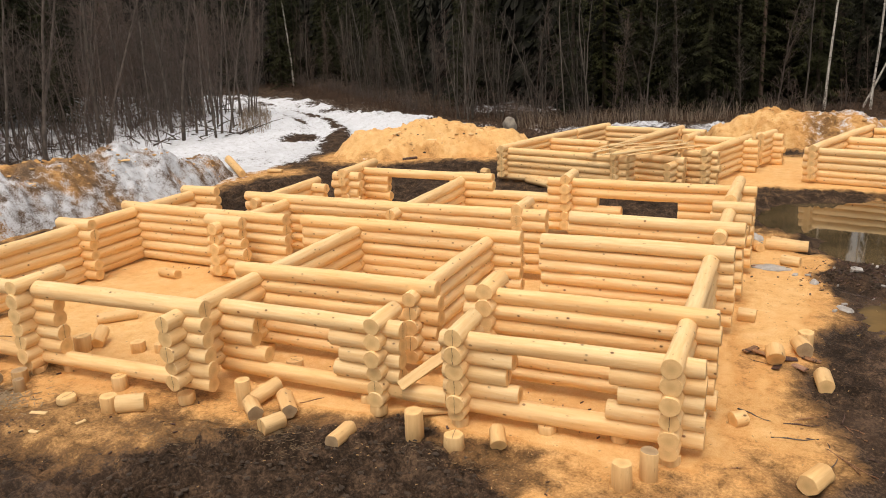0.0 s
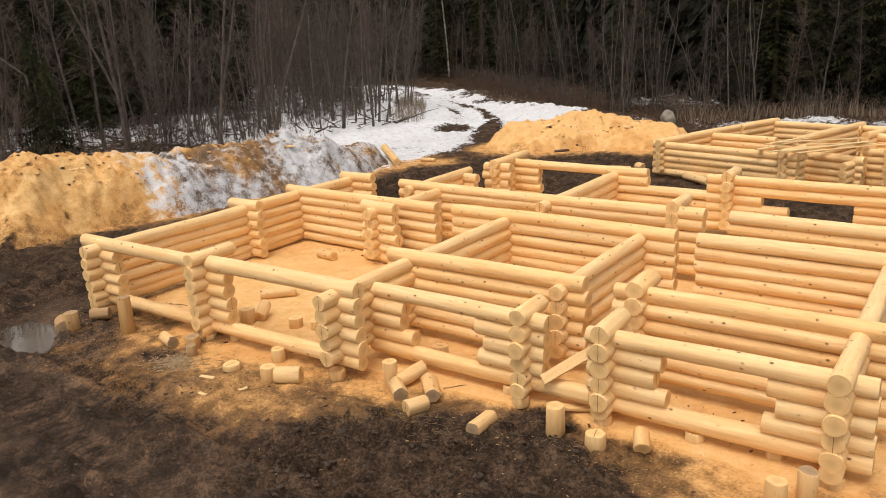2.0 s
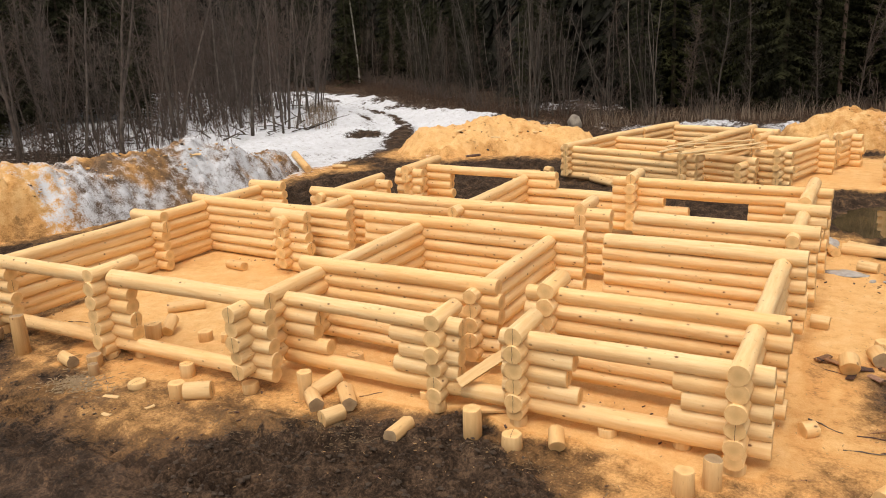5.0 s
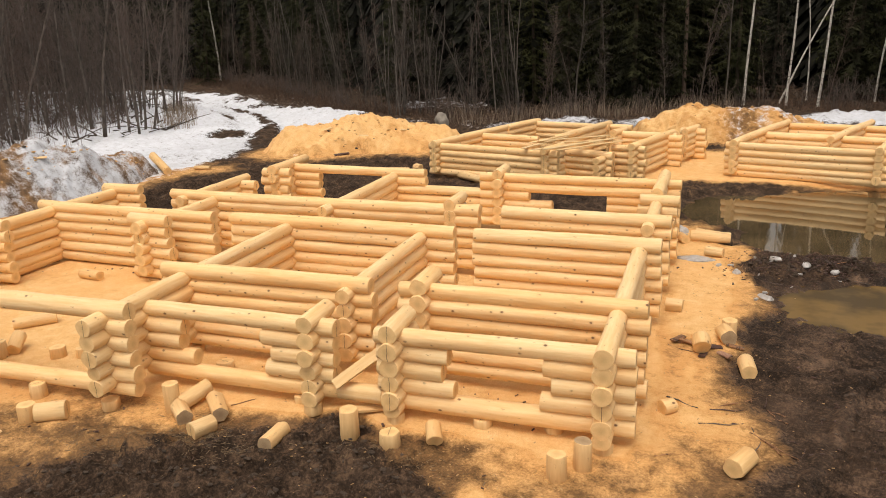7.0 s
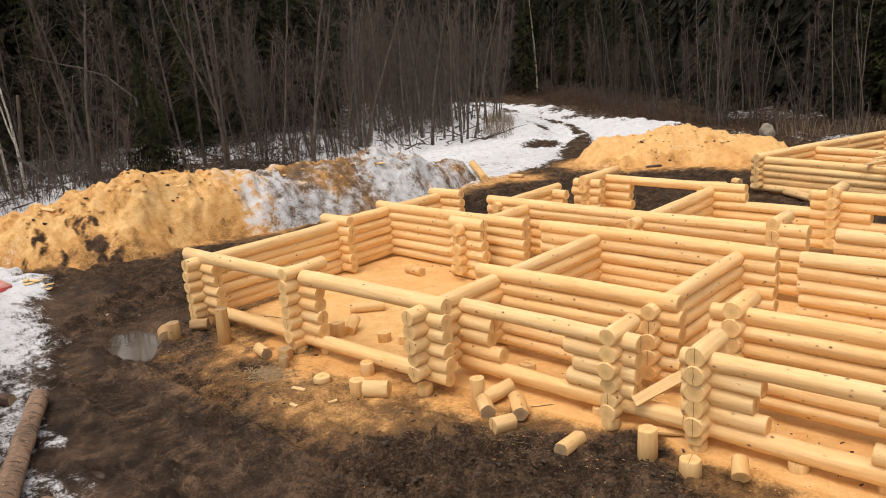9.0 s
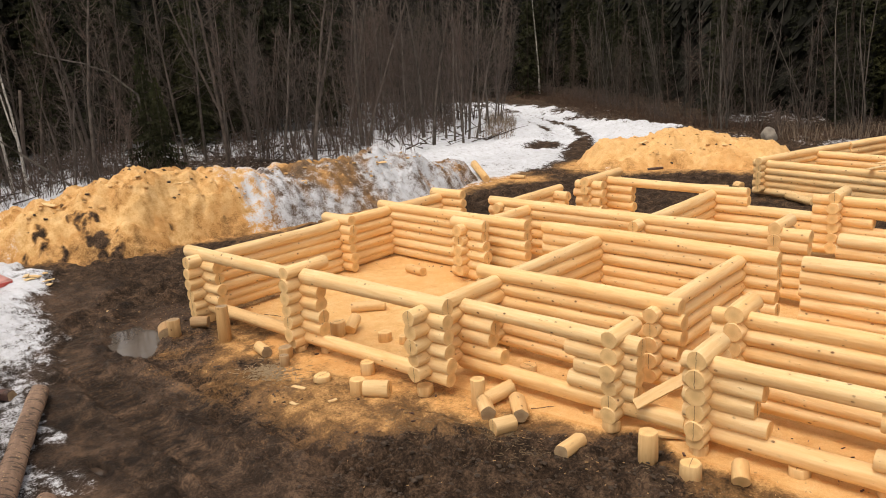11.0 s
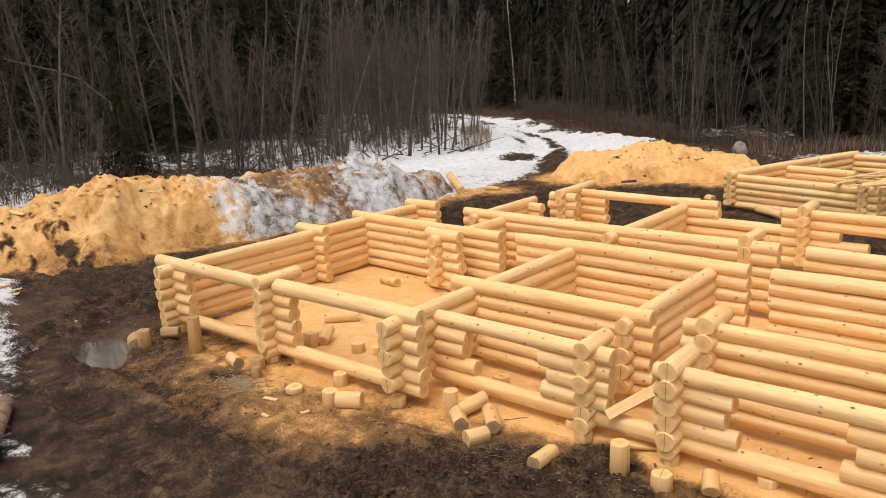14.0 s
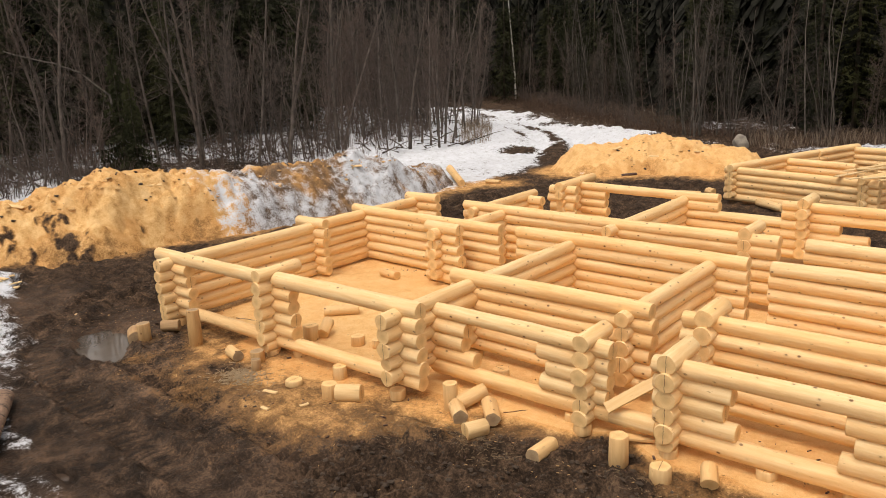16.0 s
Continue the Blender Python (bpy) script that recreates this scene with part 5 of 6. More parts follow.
def soil_lumps(name, spots, low, high, mat, label, rng, floor=ground_height):
    """Crumbled lumps of soil lying loose on the ground, one mesh."""
    a, c = 0.5257, 0.8507
    corners = [Vector(v) for v in ((-a, 0, c), (a, 0, c), (-a, 0, -c), (a, 0, -c), (0, c, a), (0, c, -a), (0, -c, a), (0, -c, -a), (c, a, 0), (-c, a, 0), (c, -a, 0), (-c, -a, 0))]
    sides = ((0, 4, 1), (0, 9, 4), (9, 5, 4), (4, 5, 8), (4, 8, 1), (8, 10, 1), (8, 3, 10), (5, 3, 8), (5, 2, 3), (2, 7, 3), (7, 10, 3), (7, 6, 10), (7, 11, 6), (11, 0, 6), (0, 1, 6), (6, 1, 10), (9, 0, 11), (9, 11, 2), (9, 2, 5), (7, 2, 11))
    co, faces = [], []
    zs = floor(np.array([p[0] for p in spots]), np.array([p[1] for p in spots]))
    for (x, y), z in zip(spots, zs):
        size = low + (high - low) * rng.random() ** 3
        turn = Euler((rng.uniform(0, 6.28), rng.uniform(0, 6.28), rng.uniform(0, 6.28))).to_matrix()
        base = len(co)
        for v in corners:
            q = turn @ (v * size * rng.uniform(0.45, 1.35))
            co.append((x + q.x * 1.3, y + q.y, z + 0.05 * size + q.z * 0.6))
        faces += [[base + i for i in f] for f in sides]
    me = bpy.data.meshes.new(name)
    me.from_pydata(co, [], faces)
    me.materials.append(mat)
    return tagged(new(name, me), label, "debris", kind="stuff")


SOIL = plain("turned_black_soil", (0.080, 0.053, 0.036), (0.020, 0.0135, 0.0095), 22.0, 0.85, 0.008, False)
MUD_LUMP = plain("brown_mud_lumps", (0.105, 0.070, 0.050), (0.032, 0.021, 0.016), 18.0, 0.8, 0.008, False)
many = np.random.RandomState(23)
px, py = many.uniform(-9.5, -1.5, 30000), many.uniform(4.4, 9.2, 30000)
keep = (peat_share(px, py) > many.uniform(0.3, 1.0, 30000)) & (masks(px, py)[0] < 0.6)
soil_spots = list(zip(px[keep].tolist(), py[keep].tolist()))[:1500]
px, py = many.uniform(0.8, 4.8, 6000), many.uniform(16.0, 19.2, 6000)
keep = (peat_share(px, py) > 0.6) & (pools(px, py) < 0.02)
soil_lumps("soil_lumps", soil_spots + list(zip(px[keep].tolist(), py[keep].tolist()))[:900], 0.005, 0.045, SOIL, "crumbled lumps of black soil turned up by wheels", rng)
mud_spots = []
for lane in LANES:
    for (ax, ay), (bx, by) in zip(lane, lane[1:]):
        for _ in range(int(26 * math.hypot(bx - ax, by - ay))):
            u, v = rng.random(), rng.choice((-1, 1)) * rng.gauss(0.40, 0.10)
            ln = math.hypot(bx - ax, by - ay)
            mud_spots.append((ax + u * (bx - ax) + v * (by - ay) / ln, ay + u * (by - ay) - v * (bx - ax) / ln))
px, py = many.uniform(-18, 4, 5000), many.uniform(3.6, 14, 5000)
keep = (masks(px, py)[0] < 0.35) & (pools(px, py) < 0.02) & ((py < 8) | (px > 0.6))
mud_spots += list(zip(px[keep].tolist(), py[keep].tolist()))[:1300]
LITTER = plain("dry_stalks", (0.24, 0.175, 0.105), (0.11, 0.075, 0.045), 20.0, 0.9)
SHRED = plain("grey_bark_shreds", (0.44, 0.33, 0.21), (0.20, 0.14, 0.085), 20.0, 0.9)
strewn("bark_shreds", [(rng.gauss(-10.75, 0.30), rng.gauss(6.98, 0.17)) for _ in range(420)],
       0.075, 0.006, SHRED, "heap of pale stringy bark shreds on the mud", rng, 0.4)
strewn("grass_litter", [(rng.gauss(-5.95, 0.40), rng.gauss(7.5, 0.25)) for _ in range(520)] + [(rng.gauss(-3.4, 0.5), rng.gauss(7.75, 0.2)) for _ in range(160)] + [(rng.gauss(-7.2, 0.5), rng.gauss(6.95, 0.15)) for _ in range(160)],
       0.045, 0.003, LITTER, "short dry stalks trodden into black soil", rng, 0.3)
inside = []
for x0, y0, x1, y1 in ((-14.2, 8.5, -14.0, 13.4), (-13.8, 13.2, -11.4, 13.4), (-7.6, 9.7, -5.2, 9.8), (-7.6, 12.9, -5.2, 13.1), (-4.6, 10.3, -4.5, 13.0), (-3.3, 9.6, -1.2, 9.7), (-10.8, 8.5, -8.2, 8.7), (-3.0, 9.0, -1.6, 9.3)):
    inside += [(rng.uniform(x0, x1) + rng.gauss(0, 0.12), rng.uniform(y0, y1) + rng.gauss(0, 0.12)) for _ in range(11)]
strewn("floor_scraps", inside, 0.035, 0.012, BARK_DARK, "dark bark scraps lying on sawdust along the log walls", rng)
CRUMB = plain("sawdust_crumbs", (0.66, 0.42, 0.19), (0.42, 0.235, 0.09), 14.0, 0.9, 0.008, False)


def heap_floor(x, y):
    return np.max([h(x, y) for h in HEAPS], axis=0)


crumbs, dark_crumbs = [], []
for (ax, ay), (bx, by), wide, count in (((-25.6, 8.6), (-22.8, 14.6), 1.5, 420), ((-22.6, 15.0), (-21.7, 24.5), 1.2, 260), ((-17.0, 32.0), (-12.6, 33.8), 1.8, 200), ((-0.8, 38.1), (4.0, 38.7), 1.4, 120)):
    for k in range(count):
        u, v = rng.random(), rng.uniform(-wide, wide)
        ln = math.hypot(bx - ax, by - ay)
        spot = (ax + u * (bx - ax) + v * (by - ay) / ln, ay + u * (by - ay) - v * (bx - ax) / ln)
        (dark_crumbs if k % 4 == 0 else crumbs).append(spot)
soil_lumps("heap_crumbs", crumbs, 0.015, 0.10, CRUMB, "crumbled lumps of caked sawdust on the heaps", rng, heap_floor)
soil_lumps("heap_soil", dark_crumbs, 0.012, 0.08, SOIL, "dark crumbs of soil and bark on the heaps", rng, heap_floor)
soil_lumps("mud_lumps", mud_spots, 0.005, 0.032, MUD_LUMP, "small lumps of brown mud beside the wheel tracks", rng)


# ---------------------------------------------------------------- ice, bark slabs and twigs beside the pool
def ice_lump(x, y, size, flat, label):
    """A half-melted lump of ice or old snow."""
    bm = bmesh.new()
    bmesh.ops.create_icosphere(bm, subdivisions=3, radius=1)
    far = Vector((x * 3, y * 3, 0))
    for v in bm.verts:
        k = size * (1 + 0.35 * noise.noise(v.co * 1.7 + far) + 0.15 * noise.noise(v.co * 4.5 + far))
        v.co = Vector((v.co.x * k * 1.3, v.co.y * k * 0.8, max(-0.02, v.co.z * k * flat)))
    ob = bm_object("ice_lump", bm, ICE, None, label)
    ob.matrix_basis = pose(x, y, height_at(x, y), 0, 0, dice.uniform(0, 360))
    return tagged(ob, "", "ice", "lumps of ice")


for x, y, size, flat in ((-0.32, 19.75, 0.20, 0.8), (0.12, 17.36, 0.30, 0.10), (0.95, 16.35, 0.11, 0.6), (1.75, 17.0, 0.10, 0.7), (2.35, 17.05, 0.12, 0.6), (1.45, 15.15, 0.14, 0.4), (2.9, 16.9, 0.09, 0.6), (0.6, 16.9, 0.07, 0.6)):
    ice_lump(x, y, size, flat, "flat sheet of dirty grey ice on sawdust" if flat < 0.2 else "half-melted lump of dirty ice beside the pool")

for x, y, length, yaw, mat in ((0.12, 12.35, 0.42, -30, BARK), (0.42, 12.28, 0.36, 15, BARK_DARK), (0.62, 12.1, 0.3, -50, BARK_PINK), (-0.1, 12.5, 0.34, 60, BARK), (0.3, 12.0, 0.25, 80, BARK_DARK), (0.8, 12.4, 0.28, -10, BARK)):
    board("bark_slab", length, 0.11, 0.025, pose(x, y, height_at(x, y) + 0.02, dice.uniform(-12, 12), dice.uniform(-8, 8), yaw), mat, "brown broken bark slab lying on sawdust", "bark", "bark slabs")

for _ in range(26):
    y = dice.gauss(17.3, 0.6)
    x = 2.5 + 0.5 * (y - 17.4) + dice.gauss(0, 0.75)
    stick(x, y, dice.uniform(0.25, 0.7), dice.uniform(0.006, 0.012), dice.uniform(0, 180), dice.choice((BARK_DARK, TWIG, BARK)), "thin broken twig lying in the black mud")
for _ in range(14):
    x, y = dice.uniform(0.6, 1.5), dice.uniform(9.2, 10.6)
    stick(x, y, dice.uniform(0.12, 0.35), dice.uniform(0.005, 0.010), dice.uniform(0, 180), dice.choice((BARK_DARK, BARK)), "small broken twig lying on sawdust")
for x, y, length, yaw in ((-9.75, 6.85, 0.28, 12), (-9.35, 6.45, 0.16, 5), (-8.95, 6.9, 0.14, 70), (-2.3, 6.9, 0.3, 25), (-2.15, 6.8, 0.18, -40), (-16.9, 7.0, 0.2, 30)):
    board("wood_scrap", length, 0.07, 0.02, pose(x, y, height_at(x, y) + 0.015, dice.uniform(-8, 8), dice.uniform(-6, 6), yaw), PLANK, "small pale wood scrap lying on trodden mud", "wood scrap", "wood scraps")

# ---------------------------------------------------------------- forest
def tube(co, faces, pts, radii, sides):
    """Appends a tapering tube along the points."""
    base = len(co)
    for k, (p, r) in enumerate(zip(pts, radii)):
        d = (pts[min(k + 1, len(pts) - 1)] - pts[max(k - 1, 0)]).normalized()
        u = d.orthogonal().normalized()
        v = d.cross(u)
        for j in range(sides):
            a = 2 * math.pi * j / sides
            co.append(p + (u * math.cos(a) + v * math.sin(a)) * r)
    for k in range(len(pts) - 1):
        for j in range(sides):
            a, b2 = base + k * sides + j, base + k * sides + (j + 1) % sides
            faces.append((a, b2, b2 + sides, a + sides))


def spike(co, faces, p, q, r):
    """A thin twig: a three-sided cone from p to its tip q."""
    d = (q - p).normalized()
    u = d.orthogonal().normalized() * r
    v = d.cross(u)
    base = len(co)
    co += [p + u, p - u * 0.5 + v * 0.87, p - u * 0.5 - v * 0.87, q]
    faces += [(base, base + 1, base + 3), (base + 1, base + 2, base + 3), (base + 2, base, base + 3)]


def mesh_of(name, co, faces, mat):
    me = bpy.data.meshes.new(name)
    me.from_pydata([tuple(c) for c in co], [], faces)
    me.polygons.foreach_set("use_smooth", [True] * len(me.polygons))
    me.materials.append(mat)
    return me


def bend_line(start, way, length, steps, wander, rng, lift=0.0):
    pts, p, d = [start.copy()], start.copy(), way.normalized()
    for _ in range(steps):
        d = (d + Vector((rng.gauss(0, wander), rng.gauss(0, wander), rng.gauss(0, wander * 0.6) + lift))).normalized()
        p = p + d * (length / steps)
        pts.append(p.copy())
    return pts


def leafless(seed, height, r, limbs, twigs, start=0.2, stems=1, lean=0.05, side=0.9, wander=0.05, fork=0.0, twig=0.008):
    """Trunk and twig meshes of a bare tree: winding stems, some forked, with rising limbs and fine twigs."""
    rng = random.Random(seed)
    trunks, bco, bf = [], [], []
    for s in range(stems):
        tco, tf = [], []
        h = height * rng.uniform(0.65, 1.0) if stems > 1 else height
        a = rng.uniform(0, 6.28)
        out = Vector((math.cos(a), math.sin(a), 0)) * (rng.uniform(0.1, 0.5) if stems > 1 else 0)
        way = Vector((rng.gauss(0, lean), rng.gauss(0, lean), 1)) + out * 0.4
        n = 12
        pts = bend_line(Vector((out.x, out.y, -0.3)), way, h, n, wander, rng, 0.03)
        rr = r * rng.uniform(0.6, 1.0) if stems > 1 else r
        radii = [rr * (1 - 0.85 * (k / n)) + (0.25 * rr if k == 0 else 0.0) + 0.008 for k in range(n + 1)]
        tube(tco, tf, pts, radii, 6)
        axes = [(pts, rr)]
        if rng.random() < fork:
            k = rng.randrange(3, 6)
            a = rng.uniform(0, 6.28)
            arm = bend_line(pts[k], (pts[k + 1] - pts[k]).normalized() + Vector((math.cos(a), math.sin(a), 0)) * 0.26, h * (1 - k / n) * 0.9, n, wander, rng, 0.07)
            tube(tco, tf, arm, [radii[k] * 0.75 * (1 - 0.9 * q / n) + 0.006 for q in range(n + 1)], 5)
            axes.append((arm, rr * 0.6))
        trunks.append((tco, tf))
        for _ in range(max(5, limbs // stems)):
            axis, ra = rng.choice(axes)
            t = start + (1 - start) * rng.random() ** 0.9 if axis is pts else rng.uniform(0.15, 1.0)
            k = min(int(t * n), n - 1)
            p = axis[k].lerp(axis[k + 1], t * n - k)
            a = rng.uniform(0, 6.28)
            ln = side * (0.45 + 1.5 * (1 - t)) * rng.uniform(0.4, 1.25)
            limb = bend_line(p, Vector((math.cos(a), math.sin(a), rng.uniform(0.1, 1.5))), ln, 3, 0.2, rng, 0.12)
            tube(bco, bf, limb, [ra * 0.26 * (1 - 0.28 * q) * (1 - 0.6 * t) + 0.006 for q in range(4)], 3)
            for _ in range(twigs):
                q = rng.randrange(0, 3)
                a2 = rng.uniform(0, 6.28)
                b0 = limb[q].lerp(limb[q + 1], rng.random())
                reach = ln * rng.uniform(0.25, 0.7)
                spike(bco, bf, b0, b0 + Vector((math.cos(a2), math.sin(a2), rng.uniform(-0.3, 1.3))).normalized() * reach, twig)
    return trunks, bco, bf


def spruce(seed, height, radius, clear=0.04, boughs=7):
    """Trunk and bough meshes of a spruce: whorls of drooping boughs with hanging, ragged needle sprays."""
    rng = random.Random(seed)
    tco, tf, bco, bf = [], [], [], []
    pts = [Vector((0, 0, -0.3 + (height + 0.3) * k / 6)) for k in range(7)]
    tube(tco, tf, pts, [min(0.17, height * 0.012) * (1 - k / 6.4) for k in range(7)], 7)
    z = height * clear
    while z < height * 0.98:
        t = z / height
        reach = radius * (1 - t) ** 0.75 * (0.55 + 0.45 * min(1, t * 5))
        n = boughs if t < 0.7 else 5
        off = rng.uniform(0, 6.28)
        for j in range(n):
            if rng.random() < 0.12:
                continue
            a = off + 6.283 * j / n + rng.gauss(0, 0.2)
            out = Vector((math.cos(a), math.sin(a), 0))
            acr = Vector((-out.y, out.x, 0))
            ln = reach * rng.uniform(0.6, 1.15)
            drop = rng.uniform(0.15, 0.5) * ln
            spine = [Vector((0, 0, z)) + out * (ln * q / 5) + Vector((0, 0, -drop * (q / 5) ** 1.3 + 0.14 * ln * max(0, q / 5 - 0.6))) for q in range(6)]
            for q in range(5):
                w = 0.30 * ln * (1 - 0.12 * q) * rng.uniform(0.55, 1.2) * (0.35 if q == 0 else 1)
                p, e = spine[q], spine[q + 1]
                for sgn in (-1, 1):
                    for at in (0.0, 0.5):
                        root = p.lerp(e, at + rng.uniform(0, 0.2))
                        tip = root + (e - p) * rng.uniform(0.4, 1.0) + acr * sgn * w * rng.uniform(0.6, 1.4) + Vector((0, 0, -rng.uniform(0.05, 0.5) * w - 0.02))
                        base = len(bco)
                        bco += [root, root + (e - p) * 0.36, tip]
                        bf.append((base, base + 1, base + 2))
                hang = p.lerp(e, rng.random())
                base = len(bco)
                bco += [hang - out * 0.07, hang + out * 0.07, hang + Vector((rng.gauss(0, 0.05), rng.gauss(0, 0.05), -rng.uniform(0.10, 0.38)))]
                bf.append((base, base + 1, base + 2))
        z += rng.uniform(0.22, 0.38) * (1 if z < 11 else 3.0) * min(1.0, 0.4 + height / 20)
    return [(tco, tf)], bco, bf


def kind_of_tree(name, made, trunk_mat, crown_mat, crown_name="crown"):
    trunks, bco, bf = made
    stem = "trunk" if len(trunks) == 1 else "stem"
    return name, [(stem, mesh_of(stem, co, f, trunk_mat)) for co, f in trunks] + [(crown_name, mesh_of(crown_name, bco, bf, crown_mat))]


def plant(kind, x, y, scale, yaw, label, category, lean=0.0, group="", along=None):
    """Sets a tree of the kind; along: how far its stem runs off upright in 10 m, in x and y."""
    name, parts = kind
    turn = pose(0, 0, 0, lean, 0, yaw)
    if along is not None:
        turn = Vector((0, 0, 1)).rotation_difference(Vector((along[0] / 10, along[1] / 10, 1))).to_matrix().to_4x4() @ pose(0, 0, 0, 0, 0, yaw)
    ob = thing(name, label, category, pose(x, y, height_at(x, y) - 0.02) @ turn @ Matrix.Diagonal((scale, scale, scale, 1)), group)
    for nm, me in parts:
        part = new(nm, me)
        part.parent = ob
    return ob


ALDERS = [kind_of_tree("bare_alder", leafless(s, h, r, 58, 14, 0.14, 1, 0.04, 1.25, 0.05, f, 0.0065), TRUNK, TWIG) for s, h, r, f in ((1, 13, 0.075, 0), (2, 11, 0.05, 1), (3, 14, 0.11, 1), (4, 12, 0.045, 0), (5, 13, 0.085, 1), (9, 12, 0.06, 0))]
POLES = [kind_of_tree("bare_alder", leafless(s, h, r, 34, 13, 0.30, 1, 0.0, 1.4, 0.03, f, 0.0065), TRUNK, TWIG) for s, h, r, f in ((51, 14, 0.105, 0), (52, 14, 0.12, 1), (53, 13, 0.085, 0))]
CLUMPS = [kind_of_tree("alder_clump", leafless(s, 7.5, 0.044, 62, 12, 0.2, n, 0.06, 1.15, 0.05, 0, 0.0065), TRUNK, TWIG) for s, n in ((11, 4), (12, 5), (13, 3), (14, 6))]
BUSHES = [kind_of_tree("bare_bush", leafless(s, 3.0, 0.018, 48, 9, 0.08, n, 0.2, 0.75, 0.09, 0, 0.006), TWIG, TWIG) for s, n in ((17, 6), (18, 7))]
GREY_CLUMPS = [kind_of_tree("willow_clump", leafless(s, 9, 0.034, 60, 13, 0.12, n, 0.06, 1.1, 0.05, 0, 0.006), PALE_BARK, GREY_TWIG) for s, n in ((15, 5), (16, 6))]
GREY_STEMS = [kind_of_tree("slender_birch", leafless(s, 11, 0.048, 40, 12, 0.16, 1, 0.0, 1.1, 0.055, f, 0.006), PALE_BARK, GREY_TWIG) for s, f in ((61, 0), (62, 1))]
SPRUCES = [kind_of_tree("spruce", spruce(s, h, r), SPRUCE_TRUNK, NEEDLES) for s, h, r in ((21, 17, 2.5), (22, 20, 2.9), (23, 14, 2.3), (24, 18, 2.1))]
GREEN_SPRUCE = kind_of_tree("spruce", spruce(27, 15, 2.3, 0.03, 10), SPRUCE_TRUNK, GREEN_NEEDLES)
YOUNG = [kind_of_tree("spruce", spruce(s, h, r, 0.02), SPRUCE_TRUNK, NEEDLES) for s, h, r in ((25, 4.6, 1.5), (26, 5.6, 1.3))]
DIM_ALDERS = [kind_of_tree("bare_alder", leafless(s, h, r, 46, 9, 0.06, 1, 0.04, 1.2, 0.05, 0, 0.010), DARK_TWIG, DARK_TWIG) for s, h, r in ((6, 11, 0.05), (7, 12, 0.06), (8, 9, 0.04))]
BIRCHES = [kind_of_tree("birch", leafless(s, h, r, 20, 6, 0.5, 1, 0.0, 1.0, 0.02), BIRCH, TWIG) for s, h, r in ((31, 17, 0.085), (32, 16, 0.068))]
CROOKED = kind_of_tree("birch", leafless(34, 8.6, 0.075, 9, 4, 0.5, 1, 0.0, 0.9, 0.03, 1), BIRCH, TWIG)
BARE_PINE = kind_of_tree("tall_pine", leafless(41, 19, 0.15, 14, 4, 0.55, 1, 0.0, 1.2, 0.01), PINE_STEM, TWIG)

ALDER_LABEL = "slender leafless alder with grey-brown twigs at the forest edge"
CLUMP_LABEL = "clump of thin leafless alder stems growing from snow"
SPRUCE_LABEL = "dark green spruce with drooping boughs in the forest"
BIRCH_LABEL = "slender white birch before dark spruces"
GREY_LABEL = "slender grey leafless birch before dark spruces"
POLE_LABEL = "tall grey leafless alder standing before the others"

wood = random.Random(77)


def depth_left(x, y):
    """How far a place lies inside the wood to the left of the track; negative outside."""
    return float(np.interp(y, (-20, 8, 13, 20, 26, 33, 35, 38, 41, 46, 50, 62, 68, 74, 80), (-32.5, -33.5, -36.5, -36.0, -33.0, -31.5, -29.6, -30.0, -32.2, -35.6, -40.5, -55, -64, -90, -200))) - x


def depth_right(x, y):
    """How far a place lies inside the wood behind the frames; negative outside."""
    edge = float(np.interp(x, (-110, -75, -60, -50, -43, -36, -29, -25, -22, -16, -12, -7.5, -4.5, 2, 30), (103, 94, 86, 77, 70.5, 62, 54.5, 51.8, 49.5, 45.4, 43.9, 45.4, 47.5, 51.5, 51)))
    return y - edge - 0.8 * math.sin(x * 0.6)


planted = []


def free(x, y, gap):
    if any((x - a) ** 2 + (y - b2) ** 2 < gap * gap for a, b2 in planted):
        return False
    planted.append((x, y))
    return True


def sow(count, box, gap, fits, kinds, label, category, scale, lean=3.0, tries=12000, group=""):
    x0, y0, x1, y1 = box
    done = 0
    for _ in range(tries):
        if done >= count:
            break
        x, y = wood.uniform(x0, x1), wood.uniform(y0, y1)
        if fits(x, y) and free(x, y, gap):
            plant(wood.choice(kinds), x, y, wood.uniform(*scale), wood.uniform(0, 360), label, category, wood.gauss(0, lean), group)
            done += 1


def seen(x, y):
    """Inside the sector that the place lies in, seen from the yard."""
    return -22 < math.degrees(math.atan2(-x, y)) < 88


def single(kind, x, y, lx, ly, scale, label, group, category="tree"):
    planted.append((x, y))
    plant(kind, x, y, scale, wood.uniform(0, 360), label, category, 0.0, group, (lx, ly))


# single trees that stand out
for x, y, lx, ly, k, s in ((-60.1, 86.9, -0.1, -0.1, 0, 1.3), (2.6, 54.0, 0.1, 0, 0, 1.0), (5.0, 52.1, -0.1, 0, 1, 1.05), (6.8, 52.1, 0.65, -0.1, 0, 0.95), (6.7, 57.0, -0.5, 0, 1, 0.8), (10.4, 54.8, 0.5, -0.1, 1, 0.9), (13.0, 52.0, 0.2, 0, 0, 1.0)):
    single(BIRCHES[k], x, y, lx, ly, s, "tall white birch trunk beside the far end of the track" if x < -50 else BIRCH_LABEL, "birches")
single(BIRCHES[1], 4.7, 53.6, 4.15, -0.46, 0.95, "grey birch leaning far over against its neighbours", "birches")
single(BARE_PINE, -1.2, 54.9, -0.2, 0, 1.0, "tall bare reddish pine trunk before dark spruces", "pines")
